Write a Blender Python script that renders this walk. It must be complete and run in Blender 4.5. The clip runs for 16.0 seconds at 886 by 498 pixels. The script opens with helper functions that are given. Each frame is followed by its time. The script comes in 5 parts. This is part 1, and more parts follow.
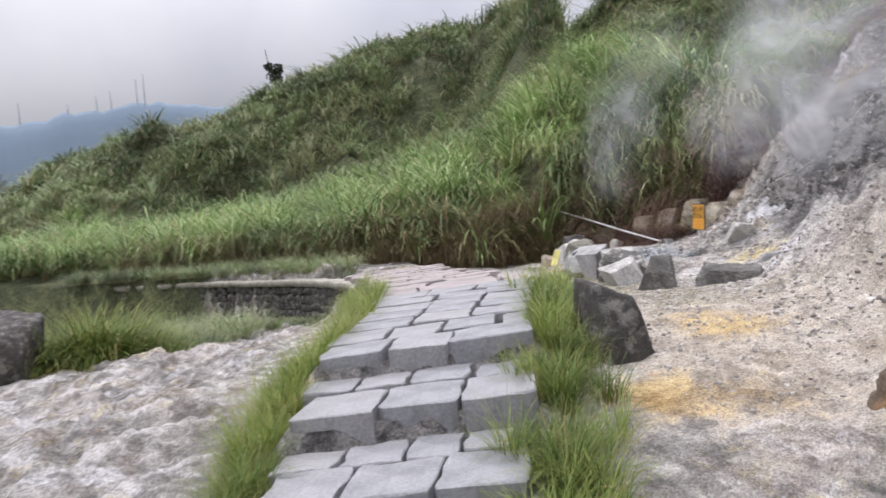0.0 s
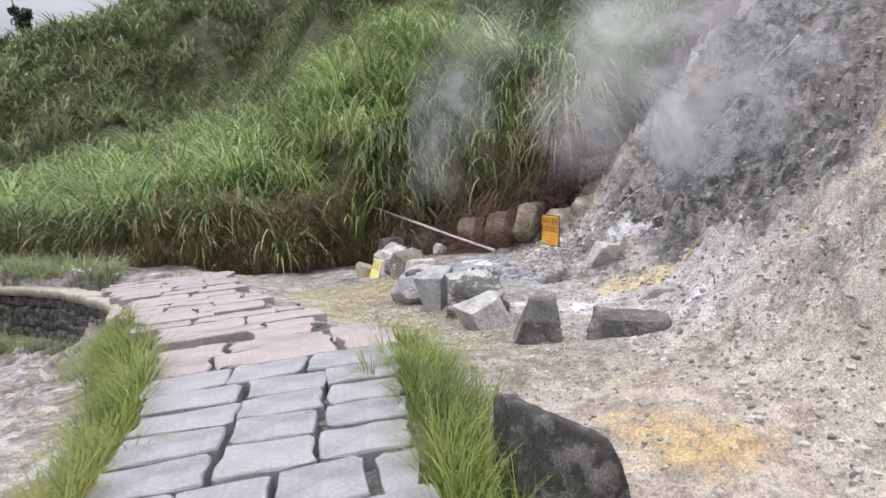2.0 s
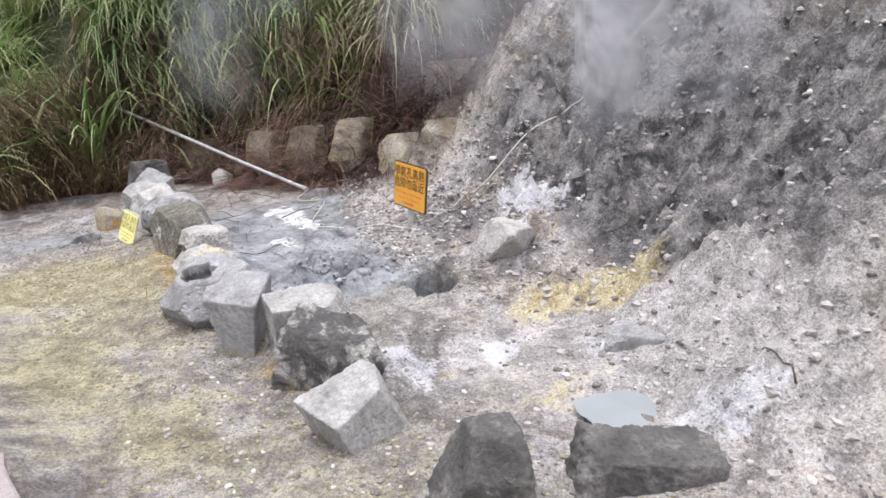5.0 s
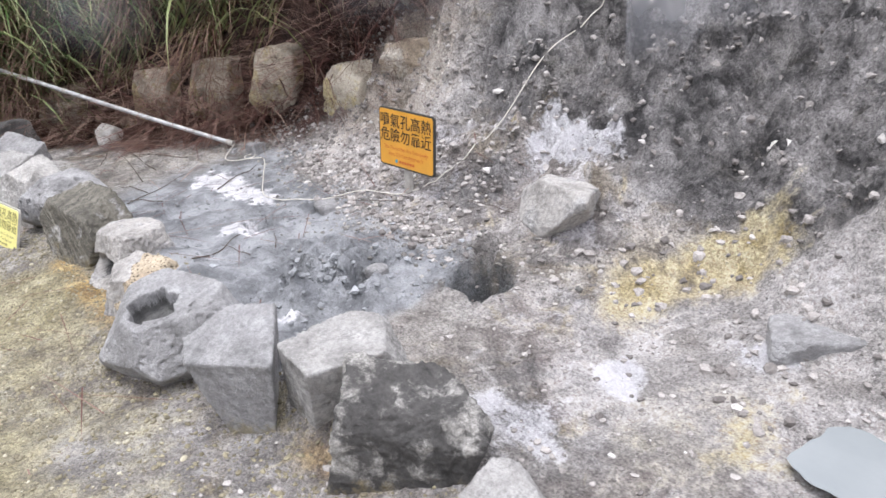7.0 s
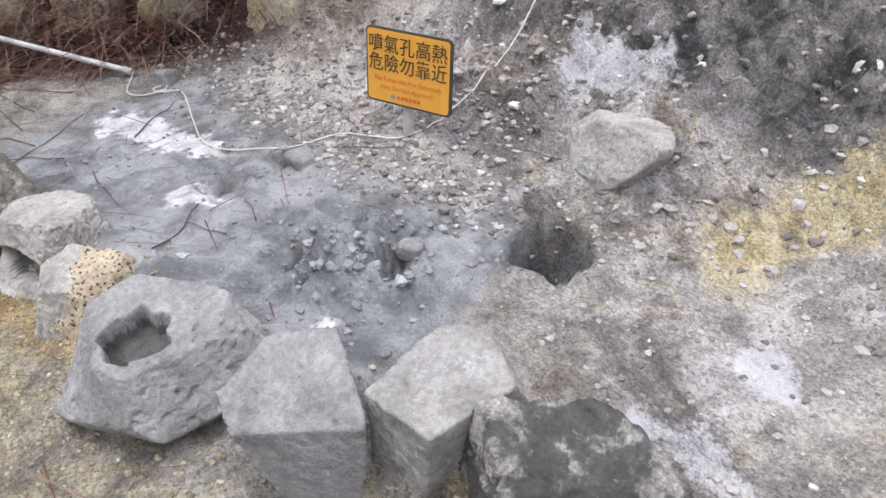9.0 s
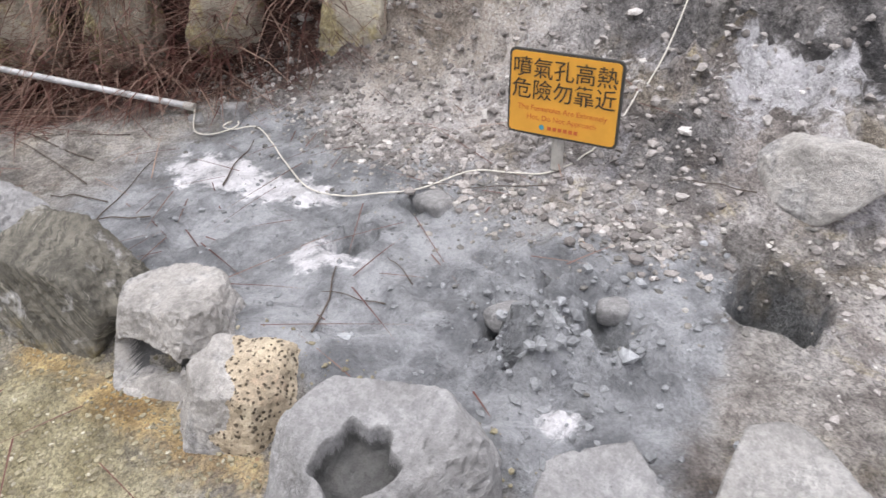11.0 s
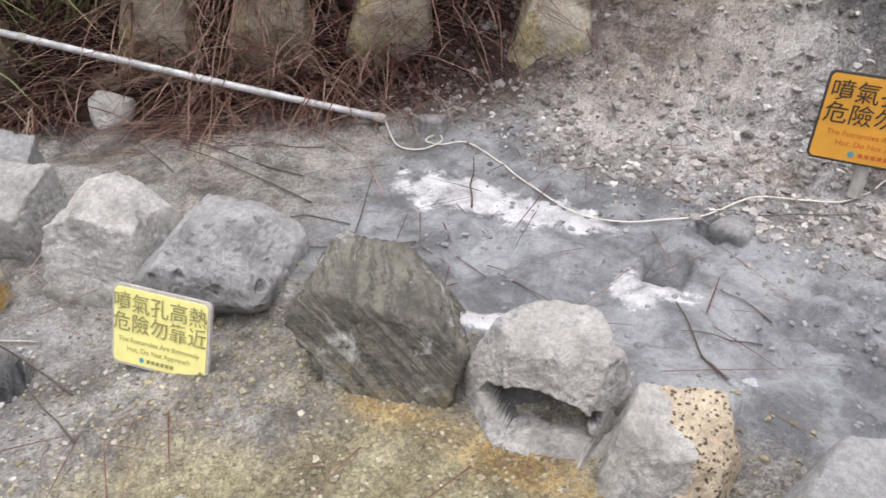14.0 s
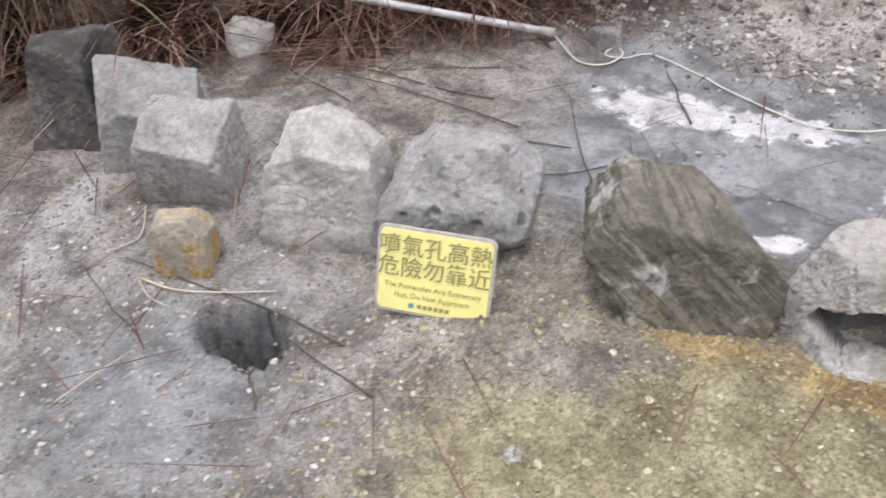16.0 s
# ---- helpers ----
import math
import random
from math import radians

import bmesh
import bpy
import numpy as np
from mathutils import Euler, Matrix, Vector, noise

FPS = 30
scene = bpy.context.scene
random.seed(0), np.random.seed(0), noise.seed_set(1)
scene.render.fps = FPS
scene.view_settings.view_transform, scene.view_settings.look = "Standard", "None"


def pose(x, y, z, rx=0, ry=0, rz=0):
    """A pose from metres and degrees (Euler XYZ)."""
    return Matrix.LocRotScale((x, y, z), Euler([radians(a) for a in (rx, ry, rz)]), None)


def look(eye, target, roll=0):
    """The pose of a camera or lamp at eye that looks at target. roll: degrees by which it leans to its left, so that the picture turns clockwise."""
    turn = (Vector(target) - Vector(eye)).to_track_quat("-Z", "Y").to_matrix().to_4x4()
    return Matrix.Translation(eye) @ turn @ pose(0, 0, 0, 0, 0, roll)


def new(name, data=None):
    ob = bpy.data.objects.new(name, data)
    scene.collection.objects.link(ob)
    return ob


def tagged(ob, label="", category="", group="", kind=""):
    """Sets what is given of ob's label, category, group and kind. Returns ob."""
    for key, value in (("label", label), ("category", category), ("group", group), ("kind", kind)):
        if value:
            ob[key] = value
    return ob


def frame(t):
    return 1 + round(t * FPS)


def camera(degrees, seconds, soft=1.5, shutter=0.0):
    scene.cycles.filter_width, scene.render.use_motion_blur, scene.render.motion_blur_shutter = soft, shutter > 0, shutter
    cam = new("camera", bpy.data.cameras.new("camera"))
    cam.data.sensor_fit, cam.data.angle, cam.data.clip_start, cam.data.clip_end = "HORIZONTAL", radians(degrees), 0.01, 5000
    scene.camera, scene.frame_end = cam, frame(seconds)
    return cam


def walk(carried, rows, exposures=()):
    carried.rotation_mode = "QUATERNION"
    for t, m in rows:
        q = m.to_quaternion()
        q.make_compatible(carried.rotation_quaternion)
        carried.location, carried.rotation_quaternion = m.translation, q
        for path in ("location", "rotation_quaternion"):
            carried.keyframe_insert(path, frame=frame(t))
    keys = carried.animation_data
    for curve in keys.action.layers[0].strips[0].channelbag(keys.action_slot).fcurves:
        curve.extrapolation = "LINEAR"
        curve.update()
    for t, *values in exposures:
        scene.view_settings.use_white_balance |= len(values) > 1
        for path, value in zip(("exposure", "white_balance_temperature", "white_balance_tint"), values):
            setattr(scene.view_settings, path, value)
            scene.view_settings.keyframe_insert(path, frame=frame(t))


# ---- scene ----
cam = camera(60.4, 16.0, shutter=0.25)
PATH = [
    (0, (-0.054, 0.108, 1.217), (-0.033, 2.099, 1.031), -4.2),
    (0.5, (-0.106, 0.595, 1.257), (0.152, 2.567, 1.048), -5.3),
    (1, (-0.184, 1.119, 1.295), (0.193, 3.072, 1.085), -4.3),
    (1.5, (-0.195, 1.639, 1.394), (0.312, 3.555, 1.126), -2.8),
    (2, (-0.159, 2.159, 1.451), (0.412, 4.056, 1.173), -1.4),
    (2.5, (-0.124, 2.69, 1.566), (0.645, 4.509, 1.255), -1.3),
    (3, (-0.018, 3.176, 1.653), (0.826, 4.955, 1.305), -1.8),
    (3.5, (0.125, 3.717, 1.703), (1.043, 5.459, 1.351), -0.8),
    (4, (0.224, 4.191, 1.775), (1.261, 5.847, 1.346), 0.8),
    (4.5, (0.391, 4.646, 1.796), (1.437, 6.255, 1.232), 1.8),
    (7, (0.597, 6.62, 1.732), (1.885, 7.88, 0.865), -0.2),
    (7.5, (0.674, 6.984, 1.681), (1.962, 8.165, 0.707), 0.3),
    (8, (0.711, 7.275, 1.643), (2.043, 8.342, 0.602), 1.6),
    (10.5, (0.692, 8.415, 1.566), (2.213, 9.134, 0.484), 1.0),
    (11, (0.731, 8.63, 1.526), (2.22, 9.41, 0.441), 0.9),
    (11.5, (0.725, 8.769, 1.473), (2.216, 9.492, 0.353), 3.9),
    (12, (0.646, 8.96, 1.491), (2.176, 9.601, 0.374), 5.1),
    (12.5, (0.56, 9.15, 1.479), (2.112, 9.795, 0.395), 4.7),
    (13, (0.547, 9.416, 1.46), (2.114, 10.1, 0.423), 3.3),
    (13.5, (0.498, 9.684, 1.417), (2.083, 10.347, 0.393), 3.8),
    (14, (0.351, 9.956, 1.416), (1.939, 10.551, 0.355), 5.2),
    (14.5, (0.278, 10.161, 1.375), (1.864, 10.723, 0.294), 5.3),
    (15, (0.295, 10.378, 1.342), (1.874, 10.902, 0.231), 4.9),
    (15.5, (0.283, 10.55, 1.326), (1.84, 11.045, 0.174), 4.3),
    (16, (0.162, 10.837, 1.283), (1.667, 11.322, 0.06), 3.8),
]
walk(cam, [(t, look(eye, target, roll)) for t, eye, target, roll in PATH], [(0, 0.10, 6380, 10), (4, 0.22, 6380, 10), (7, 0.16, 6270, 10), (8, 0.06, 6270, 10), (10.5, -0.03, 6450, 10), (16, -0.04, 6520, 10)])

# ---- world, sun, exposure ----
world = bpy.data.worlds.new("overcast")
scene.world = world
world.use_nodes = True
wn, wl = world.node_tree.nodes, world.node_tree.links
sky = wn.new("ShaderNodeTexSky")
sky.sky_type, sky.sun_disc = "NISHITA", False
sky.sun_elevation, sky.sun_rotation = radians(75), radians(-35)
sky_coord = wn.new("ShaderNodeTexCoord")
cloud = wn.new("ShaderNodeTexNoise")
cloud.inputs["Scale"].default_value, cloud.inputs["Detail"].default_value = 2.2, 5
cloud_ramp = wn.new("ShaderNodeValToRGB")
cloud_ramp.color_ramp.elements[0].position, cloud_ramp.color_ramp.elements[0].color = 0.3, (5.3, 5.3, 6.1, 1)
cloud_ramp.color_ramp.elements[1].position, cloud_ramp.color_ramp.elements[1].color = 0.72, (8.5, 8.3, 8.5, 1)
cover = wn.new("ShaderNodeMix")
cover.data_type = "RGBA"
cover.inputs["Factor"].default_value = 0.93
wl.new(sky_coord.outputs["Generated"], cloud.inputs["Vector"])
wl.new(cloud.outputs["Fac"], cloud_ramp.inputs["Fac"])
wl.new(sky.outputs["Color"], cover.inputs["A"])
wl.new(cloud_ramp.outputs["Color"], cover.inputs["B"])
# an overcast sky is brighter overhead than at the horizon
sky_z = wn.new("ShaderNodeSeparateXYZ")
wl.new(sky_coord.outputs["Generated"], sky_z.inputs[0])
lift = wn.new("ShaderNodeMapRange")
lift.inputs["From Min"].default_value, lift.inputs["From Max"].default_value = 0.0, 1.0
lift.inputs["To Min"].default_value, lift.inputs["To Max"].default_value = 0.195, 2.58
wl.new(sky_z.outputs["Z"], lift.inputs["Value"])
graded = wn.new("ShaderNodeVectorMath")
graded.operation = "SCALE"
wl.new(cover.outputs["Result"], graded.inputs[0])
wl.new(lift.outputs["Result"], graded.inputs["Scale"])
wl.new(graded.outputs["Vector"], wn["Background"].inputs["Color"])
wn["Background"].inputs["Strength"].default_value = 0.160
sun = new("sun", bpy.data.lights.new("sun", "SUN"))
sun.data.energy, sun.data.angle, sun.data.color = 1.5, radians(16), (1.0, 0.97, 0.93)
sun.matrix_world = look((0.2, 11.6, 12), (2, 9, 0))


# ---- noise and the lie of the land ----
def hash3(i, j, k, seed):
    n = (i * 374761393 + j * 668265263 + k * 2147483647 + seed * 1274126177) & 0xFFFFFFFF
    n = ((n ^ (n >> 13)) * 1274126177) & 0xFFFFFFFF
    n = ((n ^ (n >> 16)) * 2246822519) & 0xFFFFFFFF
    return ((n ^ (n >> 15)) & 0xFFFFFF) / 0xFFFFFF


def vnoise(x, y, z=0.0, seed=0):
    """Smooth value noise in -1..1 on arrays."""
    x, y, z = np.broadcast_arrays(np.asarray(x, float), y, z)
    i, j, k = (np.floor(a).astype(np.int64) for a in (x, y, z))
    u, v, w = x - i, y - j, z - k
    u, v, w = (a * a * (3 - 2 * a) for a in (u, v, w))
    total = 0.0
    for di, wi in ((0, 1 - u), (1, u)):
        for dj, wj in ((0, 1 - v), (1, v)):
            for dk, wk in ((0, 1 - w), (1, w)):
                total = total + wi * wj * wk * hash3(i + di, j + dj, k + dk, seed)
    return total * 2 - 1


def fbm(x, y, z=0.0, octaves=4, seed=0, rough=0.5):
    total, amp = 0.0, 1.0
    for o in range(octaves):
        total = total + amp * vnoise(np.asarray(x) * 2 ** o, np.asarray(y) * 2 ** o, np.asarray(z) * 2 ** o, seed + o)
        amp *= rough
    return total


def sstep(a, b, v):
    t = np.clip((v - a) / (b - a), 0, 1)
    return t * t * (3 - 2 * t)


def softplus(v, k):
    return k * np.logaddexp(0, np.clip(v / k, -60, 1e5))


def rock_line(y):
    """x of the row of boulders that edges the mud pool."""
    return np.interp(y, (5.5, 6.5, 7.0, 7.8, 8.5, 9.5, 10.3, 11.0, 12.0, 13.2), (2.7, 2.4, 2.1, 1.85, 1.8, 1.85, 1.95, 2.05, 2.1, 2.35))


def slope_foot(y):
    """x at which the bare hillside begins to rise."""
    return np.interp(y, (0, 3, 4.5, 6.3, 7.4, 8, 9, 10, 11, 12.5), (2.1, 2.0, 2.2, 2.55, 3.0, 3.3, 3.0, 3.2, 3.6, 3.9))


def path_edges(y):
    left = np.interp(y, (0, 3, 4.3, 5.5, 6.6, 8, 9.3, 10.8, 12), (-1.0, -0.85, -0.75, -0.55, -0.55, -0.75, -1.0, -1.15, -1.6))
    right = np.interp(y, (0, 3, 4.1, 5.5, 6.2, 6.9, 7.4, 8.4, 10, 12), (-0.1, 0.2, 0.42, 0.66, 0.72, 0.62, 0.5, 0.3, 0.1, 0.0))
    return left, right


def path_level(x, y):
    z = 0.36 + 0.06 * (x - 0.1) - 0.085 * softplus(y - 6.2, 0.2)
    return np.where(y < 4.08, 0.21 + 0.06 * (x + 0.2) - 0.155 * np.floor((4.08 - y) / 0.62), z)


# The line along which the overgrown bank stands up from the flat ground.
FOOT = ((-80, 30), (-30, 24), (-14, 21), (-8, 19.3), (-3.8, 17.2), (-1.3, 14.4), (0.5, 13.7), (1.7, 14.2), (2.5, 14.1), (3.2, 13.2), (3.7, 12.3), (4.15, 11.35), (4.7, 10.95), (8.5, 12.4), (16, 14), (60, 20))


def bank_distance(x, y):
    """Metres behind the bank's foot (negative in front of it)."""
    best, sign = np.full(np.shape(x), 1e9), np.ones(np.shape(x))
    for (ax, ay), (bx, by) in zip(FOOT, FOOT[1:]):
        ex, ey = bx - ax, by - ay
        t = np.clip(((x - ax) * ex + (y - ay) * ey) / (ex * ex + ey * ey), 0, 1)
        dx, dy = x - ax - t * ex, y - ay - t * ey
        d = np.hypot(dx, dy)
        side = np.where(ex * dy - ey * dx >= 0, 1.0, -1.0)
        nearer = d < best - 1e-9
        best, sign = np.where(nearer, d, best), np.where(nearer, side, sign)
    return best * sign


def land(x, y):
    """Height of the ground without its fine roughness."""
    x, y = np.asarray(x, float), np.asarray(y, float)
    z = 0.2 - 0.072 * np.minimum(softplus(y - 4.8, 0.3), 30) - 0.13 * np.minimum(softplus(4.4 - y, 0.3), 40) + 0.06 * (np.clip(x, -1.2, 8) - 1.8)
    z = z - 0.13 * np.minimum(softplus(-1.3 - x, 0.3), 45)
    line = rock_line(y)
    z = z + 0.15 * sstep(line - 0.12, line + 0.18, x) * sstep(7.6, 8.6, y) * sstep(13.6, 12.9, y)
    z = z - 0.42 * sstep(-1.0, -1.6, x) * sstep(7.6, 9.6, y)
    d = x - slope_foot(y)
    z = z + np.minimum(0.50 * softplus(d, 0.15) + 0.28 * softplus(d - 1.1, 0.25), 40) * sstep(20, 13, y)
    # earth heaped against the row of boulders
    z = z + 0.085 * sstep(1.30, 1.75, x) * sstep(2.3, 2.0, x) * sstep(9.2, 9.8, y) * sstep(11.7, 11.1, y)
    # the slope bulges where it meets the gully below the bank
    z = z + (0.50 * sstep(3.75, 4.7, x) + 0.18 * sstep(5.0, 6.2, x)) * sstep(8.7, 10.4, y) * sstep(12.3, 11.2, y)
    # ground banked up against the path
    left, right = path_edges(y)
    near = np.where(x > right, np.exp(-np.clip(x - right, 0, 9) / (0.22 + 0.28 * sstep(5.4, 6.4, y))), np.exp(-np.clip(left - x, 0, 9) / 0.12))
    near = near * sstep(14.5, 13, y) * sstep(-3, 0, y)
    under = path_level(x, y) - np.where(y > 6.1, 0.038, 0.06)
    z = np.where((x >= left) & (x <= right), np.where((y < 13.5) & (y > -3), under, z), z + (under - z) * near)
    # the walled path that leaves to the side, level with the paving's end
    b = bank_distance(x, y)
    ledge = sstep(-1.30, -1.20, b) * sstep(0.3, -0.7, x) * sstep(11.6, 12.2, y)
    z = z + ledge * (-0.14 - 0.085 * np.minimum(np.maximum(y - 12, 0), 30) - z) * sstep(60, 30, y)
    # bank, gully behind it and the far hill, whose crest rises to the right
    back = np.maximum(b, 0)
    az, r = np.degrees(np.arctan2(x, y)), np.hypot(x, y)
    crest = np.interp(az, (-60, -45, -36, -29, -24.7, -21.8, -15, -10.9, -5, -0.8, 5, 8.4, 15, 30, 60), (-5, -2.5, -0.5, 1.2, 3.2, 3.6, 5.2, 5.7, 7.9, 9.4, 11.0, 14, 18.5, 21, 14))
    climb = np.clip(back / np.maximum(back + 46 - r, 12), 0, 1) ** 1.15
    over = np.maximum(r - 46, 0)
    mound = np.interp(az, (-30, -20, -9, 1.5, 9, 20, 32, 50), (0.0, 0.1, 0.3, 0.8, 1.7, 2.2, 1.0, 0.3))
    shape = (1 - np.exp(-back / 1.9)) * (0.15 + 0.85 * np.exp(-(back / 7.0) ** 2))
    lumps = sstep(4, 12, back) * (2.3 * fbm(x * 0.15, y * 0.15, seed=5, octaves=4) - 0.9 * np.exp(-((back - 10.5) / 2.5) ** 2))
    cut = 0.45 * sstep(0.1, 1.0, b) * sstep(1.6, 2.6, x) * sstep(5.4, 4.7, x)
    hill = cut + 0.30 * sstep(0, 0.45, b) + (crest - z) * climb + mound * shape + lumps - 0.35 * np.minimum(over, 60)
    hill = hill * np.interp(az, (-80, -60, 55, 80), (0, 1, 1, 0.3))
    hill = np.where(x > 4.7, np.maximum(hill * 0.6, 0), hill)
    return z + np.where(b > 0, hill, 0)


def rough(x, y):
    """Fine relief of the bare ground."""
    b = bank_distance(x, y)
    left, right = path_edges(y)
    d = x - slope_foot(y)
    on_slope = sstep(0.0, 0.9, d)
    mud = sstep(rock_line(y), rock_line(y) + 0.3, x) * sstep(8.5, 9.0, y) * sstep(12.6, 12.0, y) * sstep(0.3, -0.3, d)
    front = sstep(0.9, 1.4, x) * sstep(6.5, 5.0, y)
    amp = 0.014 + 0.15 * on_slope - 0.006 * mud + 0.02 * front
    amp = amp + 0.085 * sstep(-1.2, -1.8, x) + 0.03 * sstep(12, 13, y) * (x < 3)
    r = amp * fbm(x * 1.7, y * 1.7, seed=11, octaves=5, rough=0.55)
    r = r + (0.008 + 0.085 * on_slope + 0.02 * front + 0.03 * sstep(-1.0, -1.6, x)) * np.abs(fbm(x * 7, y * 7, seed=23, octaves=4, rough=0.62))
    shore = np.hypot(x - 2.80, (y - 6.95) * 0.9)
    r = r - 0.05 * sstep(0.22, 0.10, shore + 0.06 * vnoise(x * 9, y * 9, seed=43))
    ridge = 1 - np.abs(fbm(x * 3.1, y * 3.1, seed=51, octaves=4, rough=0.6))
    r = r + on_slope * 0.11 * (ridge - 0.6) + on_slope * 0.05 * np.abs(fbm(x * 15, y * 15, seed=53, octaves=2))
    r = r + 0.10 * on_slope * (np.round(fbm(x * 2.6, y * 2.6, seed=27, octaves=3) * 2.2) / 2.2 - fbm(x * 2.6, y * 2.6, seed=27, octaves=3))
    crust = np.exp(-(((x - 2.45) / 0.45) ** 2 + ((y - 9.15) / 0.38) ** 2))
    r = r + 0.11 * crust * np.maximum(fbm(x * 8, y * 8, seed=31, octaves=4, rough=0.6), -0.25) + 0.022 * mud * np.abs(fbm(x * 5, y * 5, seed=33, octaves=4))
    for cx, cy, rad, deep in ((2.86, 8.58, 0.15, 0.30), (1.50, 11.90, 0.10, 0.22), (1.47, 11.79, 0.09, 0.20), (2.95, 9.9, 0.06, 0.08), (3.05, 8.72, 0.07, 0.14), (2.66, 10.02, 0.10, 0.10), (2.55, 10.62, 0.16, 0.03), (2.30, 9.22, 0.06, 0.10), (2.53, 9.02, 0.07, 0.11), (2.2, 9.0, 0.05, 0.07), (2.64, 9.25, 0.05, 0.07), (2.42, 9.32, 0.05, 0.08)):
        q = np.hypot(x - cx, (y - cy) * 1.1) / rad * (1 + 0.22 * vnoise(x * 14, y * 14, seed=41))
        r = r - deep * sstep(1.05, 0.84, q) + 0.012 * np.exp(-((q - 1.3) / 0.3) ** 2)
    path = (x >= left - 0.05) & (x <= right + 0.05) & (y < 12.5)
    return np.where(path, -0.01 + 0.2 * r, np.where(b > 0.2, 0.06 * fbm(x * 2, y * 2, seed=3, octaves=3), r))


def height(x, y):
    return float(land(x, y) + rough(np.asarray(float(x)), np.asarray(float(y))))


# ---- materials ----
def material(name, rough_value=0.8):
    m = bpy.data.materials.new(name)
    m.use_nodes = True
    m.node_tree.nodes["Principled BSDF"].inputs["Roughness"].default_value = rough_value
    return m


class Nodes:
    """Small shorthand for one material's node tree."""

    def __init__(self, m):
        self.m, self.n, self.l = m, m.node_tree.nodes, m.node_tree.links
        self.out = self.n["Principled BSDF"]
        self.coord = self.n.new("ShaderNodeTexCoord").outputs["Object"]

    def noise(self, scale, detail=4, rough_value=0.55, vector=None, distortion=0.0):
        t = self.n.new("ShaderNodeTexNoise")
        t.inputs["Scale"].default_value, t.inputs["Detail"].default_value = scale, detail
        t.inputs["Roughness"].default_value, t.inputs["Distortion"].default_value = rough_value, distortion
        self.l.new(vector or self.coord, t.inputs["Vector"])
        return t.outputs["Fac"]

    def cells(self, scale, vector=None, feature="F1"):
        t = self.n.new("ShaderNodeTexVoronoi")
        t.feature = feature
        t.inputs["Scale"].default_value = scale
        self.l.new(vector or self.coord, t.inputs["Vector"])
        return t.outputs["Distance"] if feature != "F1" else t.outputs["Color"]

    def math(self, op, a, b=0.0, c=0.0):
        t = self.n.new("ShaderNodeMath")
        t.operation = op
        for s, v in zip(t.inputs, (a, b, c)):
            if isinstance(v, (int, float)):
                s.default_value = v
            else:
                self.l.new(v, s)
        return t.outputs[0]

    def ramp(self, fac, *stops):
        t = self.n.new("ShaderNodeValToRGB")
        while len(t.color_ramp.elements) < len(stops):
            t.color_ramp.elements.new(0.5)
        for e, (p, c) in zip(t.color_ramp.elements, stops):
            e.position, e.color = p, (*c, 1) if len(c) == 3 else c
        self.l.new(fac, t.inputs["Fac"])
        return t.outputs["Color"]

    def step(self, fac, low, high):
        t = self.n.new("ShaderNodeMapRange")
        t.interpolation_type = "SMOOTHSTEP"
        t.inputs["From Min"].default_value, t.inputs["From Max"].default_value = low, high
        self.l.new(fac, t.inputs["Value"])
        return t.outputs["Result"]

    def mix(self, fac, a, b, blend="MIX"):
        t = self.n.new("ShaderNodeMix")
        t.data_type, t.blend_type = "RGBA", blend
        for s, v in ((t.inputs["Factor"], fac), (t.inputs["A"], a), (t.inputs["B"], b)):
            if isinstance(v, (int, float)):
                s.default_value = v
            elif isinstance(v, tuple):
                s.default_value = (*v, 1)
            else:
                self.l.new(v, s)
        return t.outputs["Result"]

    def attribute(self, name):
        t = self.n.new("ShaderNodeAttribute")
        t.attribute_name = name
        return t.outputs["Fac"]

    def random(self):
        return self.n.new("ShaderNodeObjectInfo").outputs["Random"]

    def island(self):
        return self.n.new("ShaderNodeNewGeometry").outputs["Random Per Island"]

    def bump(self, fac, strength, distance):
        t = self.n.new("ShaderNodeBump")
        t.inputs["Strength"].default_value, t.inputs["Distance"].default_value = strength, distance
        self.l.new(fac, t.inputs["Height"])
        self.l.new(t.outputs["Normal"], self.out.inputs["Normal"])

    def set(self, name, value):
        if isinstance(value, (int, float)):
            self.out.inputs[name].default_value = value
        elif isinstance(value, tuple):
            self.out.inputs[name].default_value = (*value, 1)
        else:
            self.l.new(value, self.out.inputs[name])


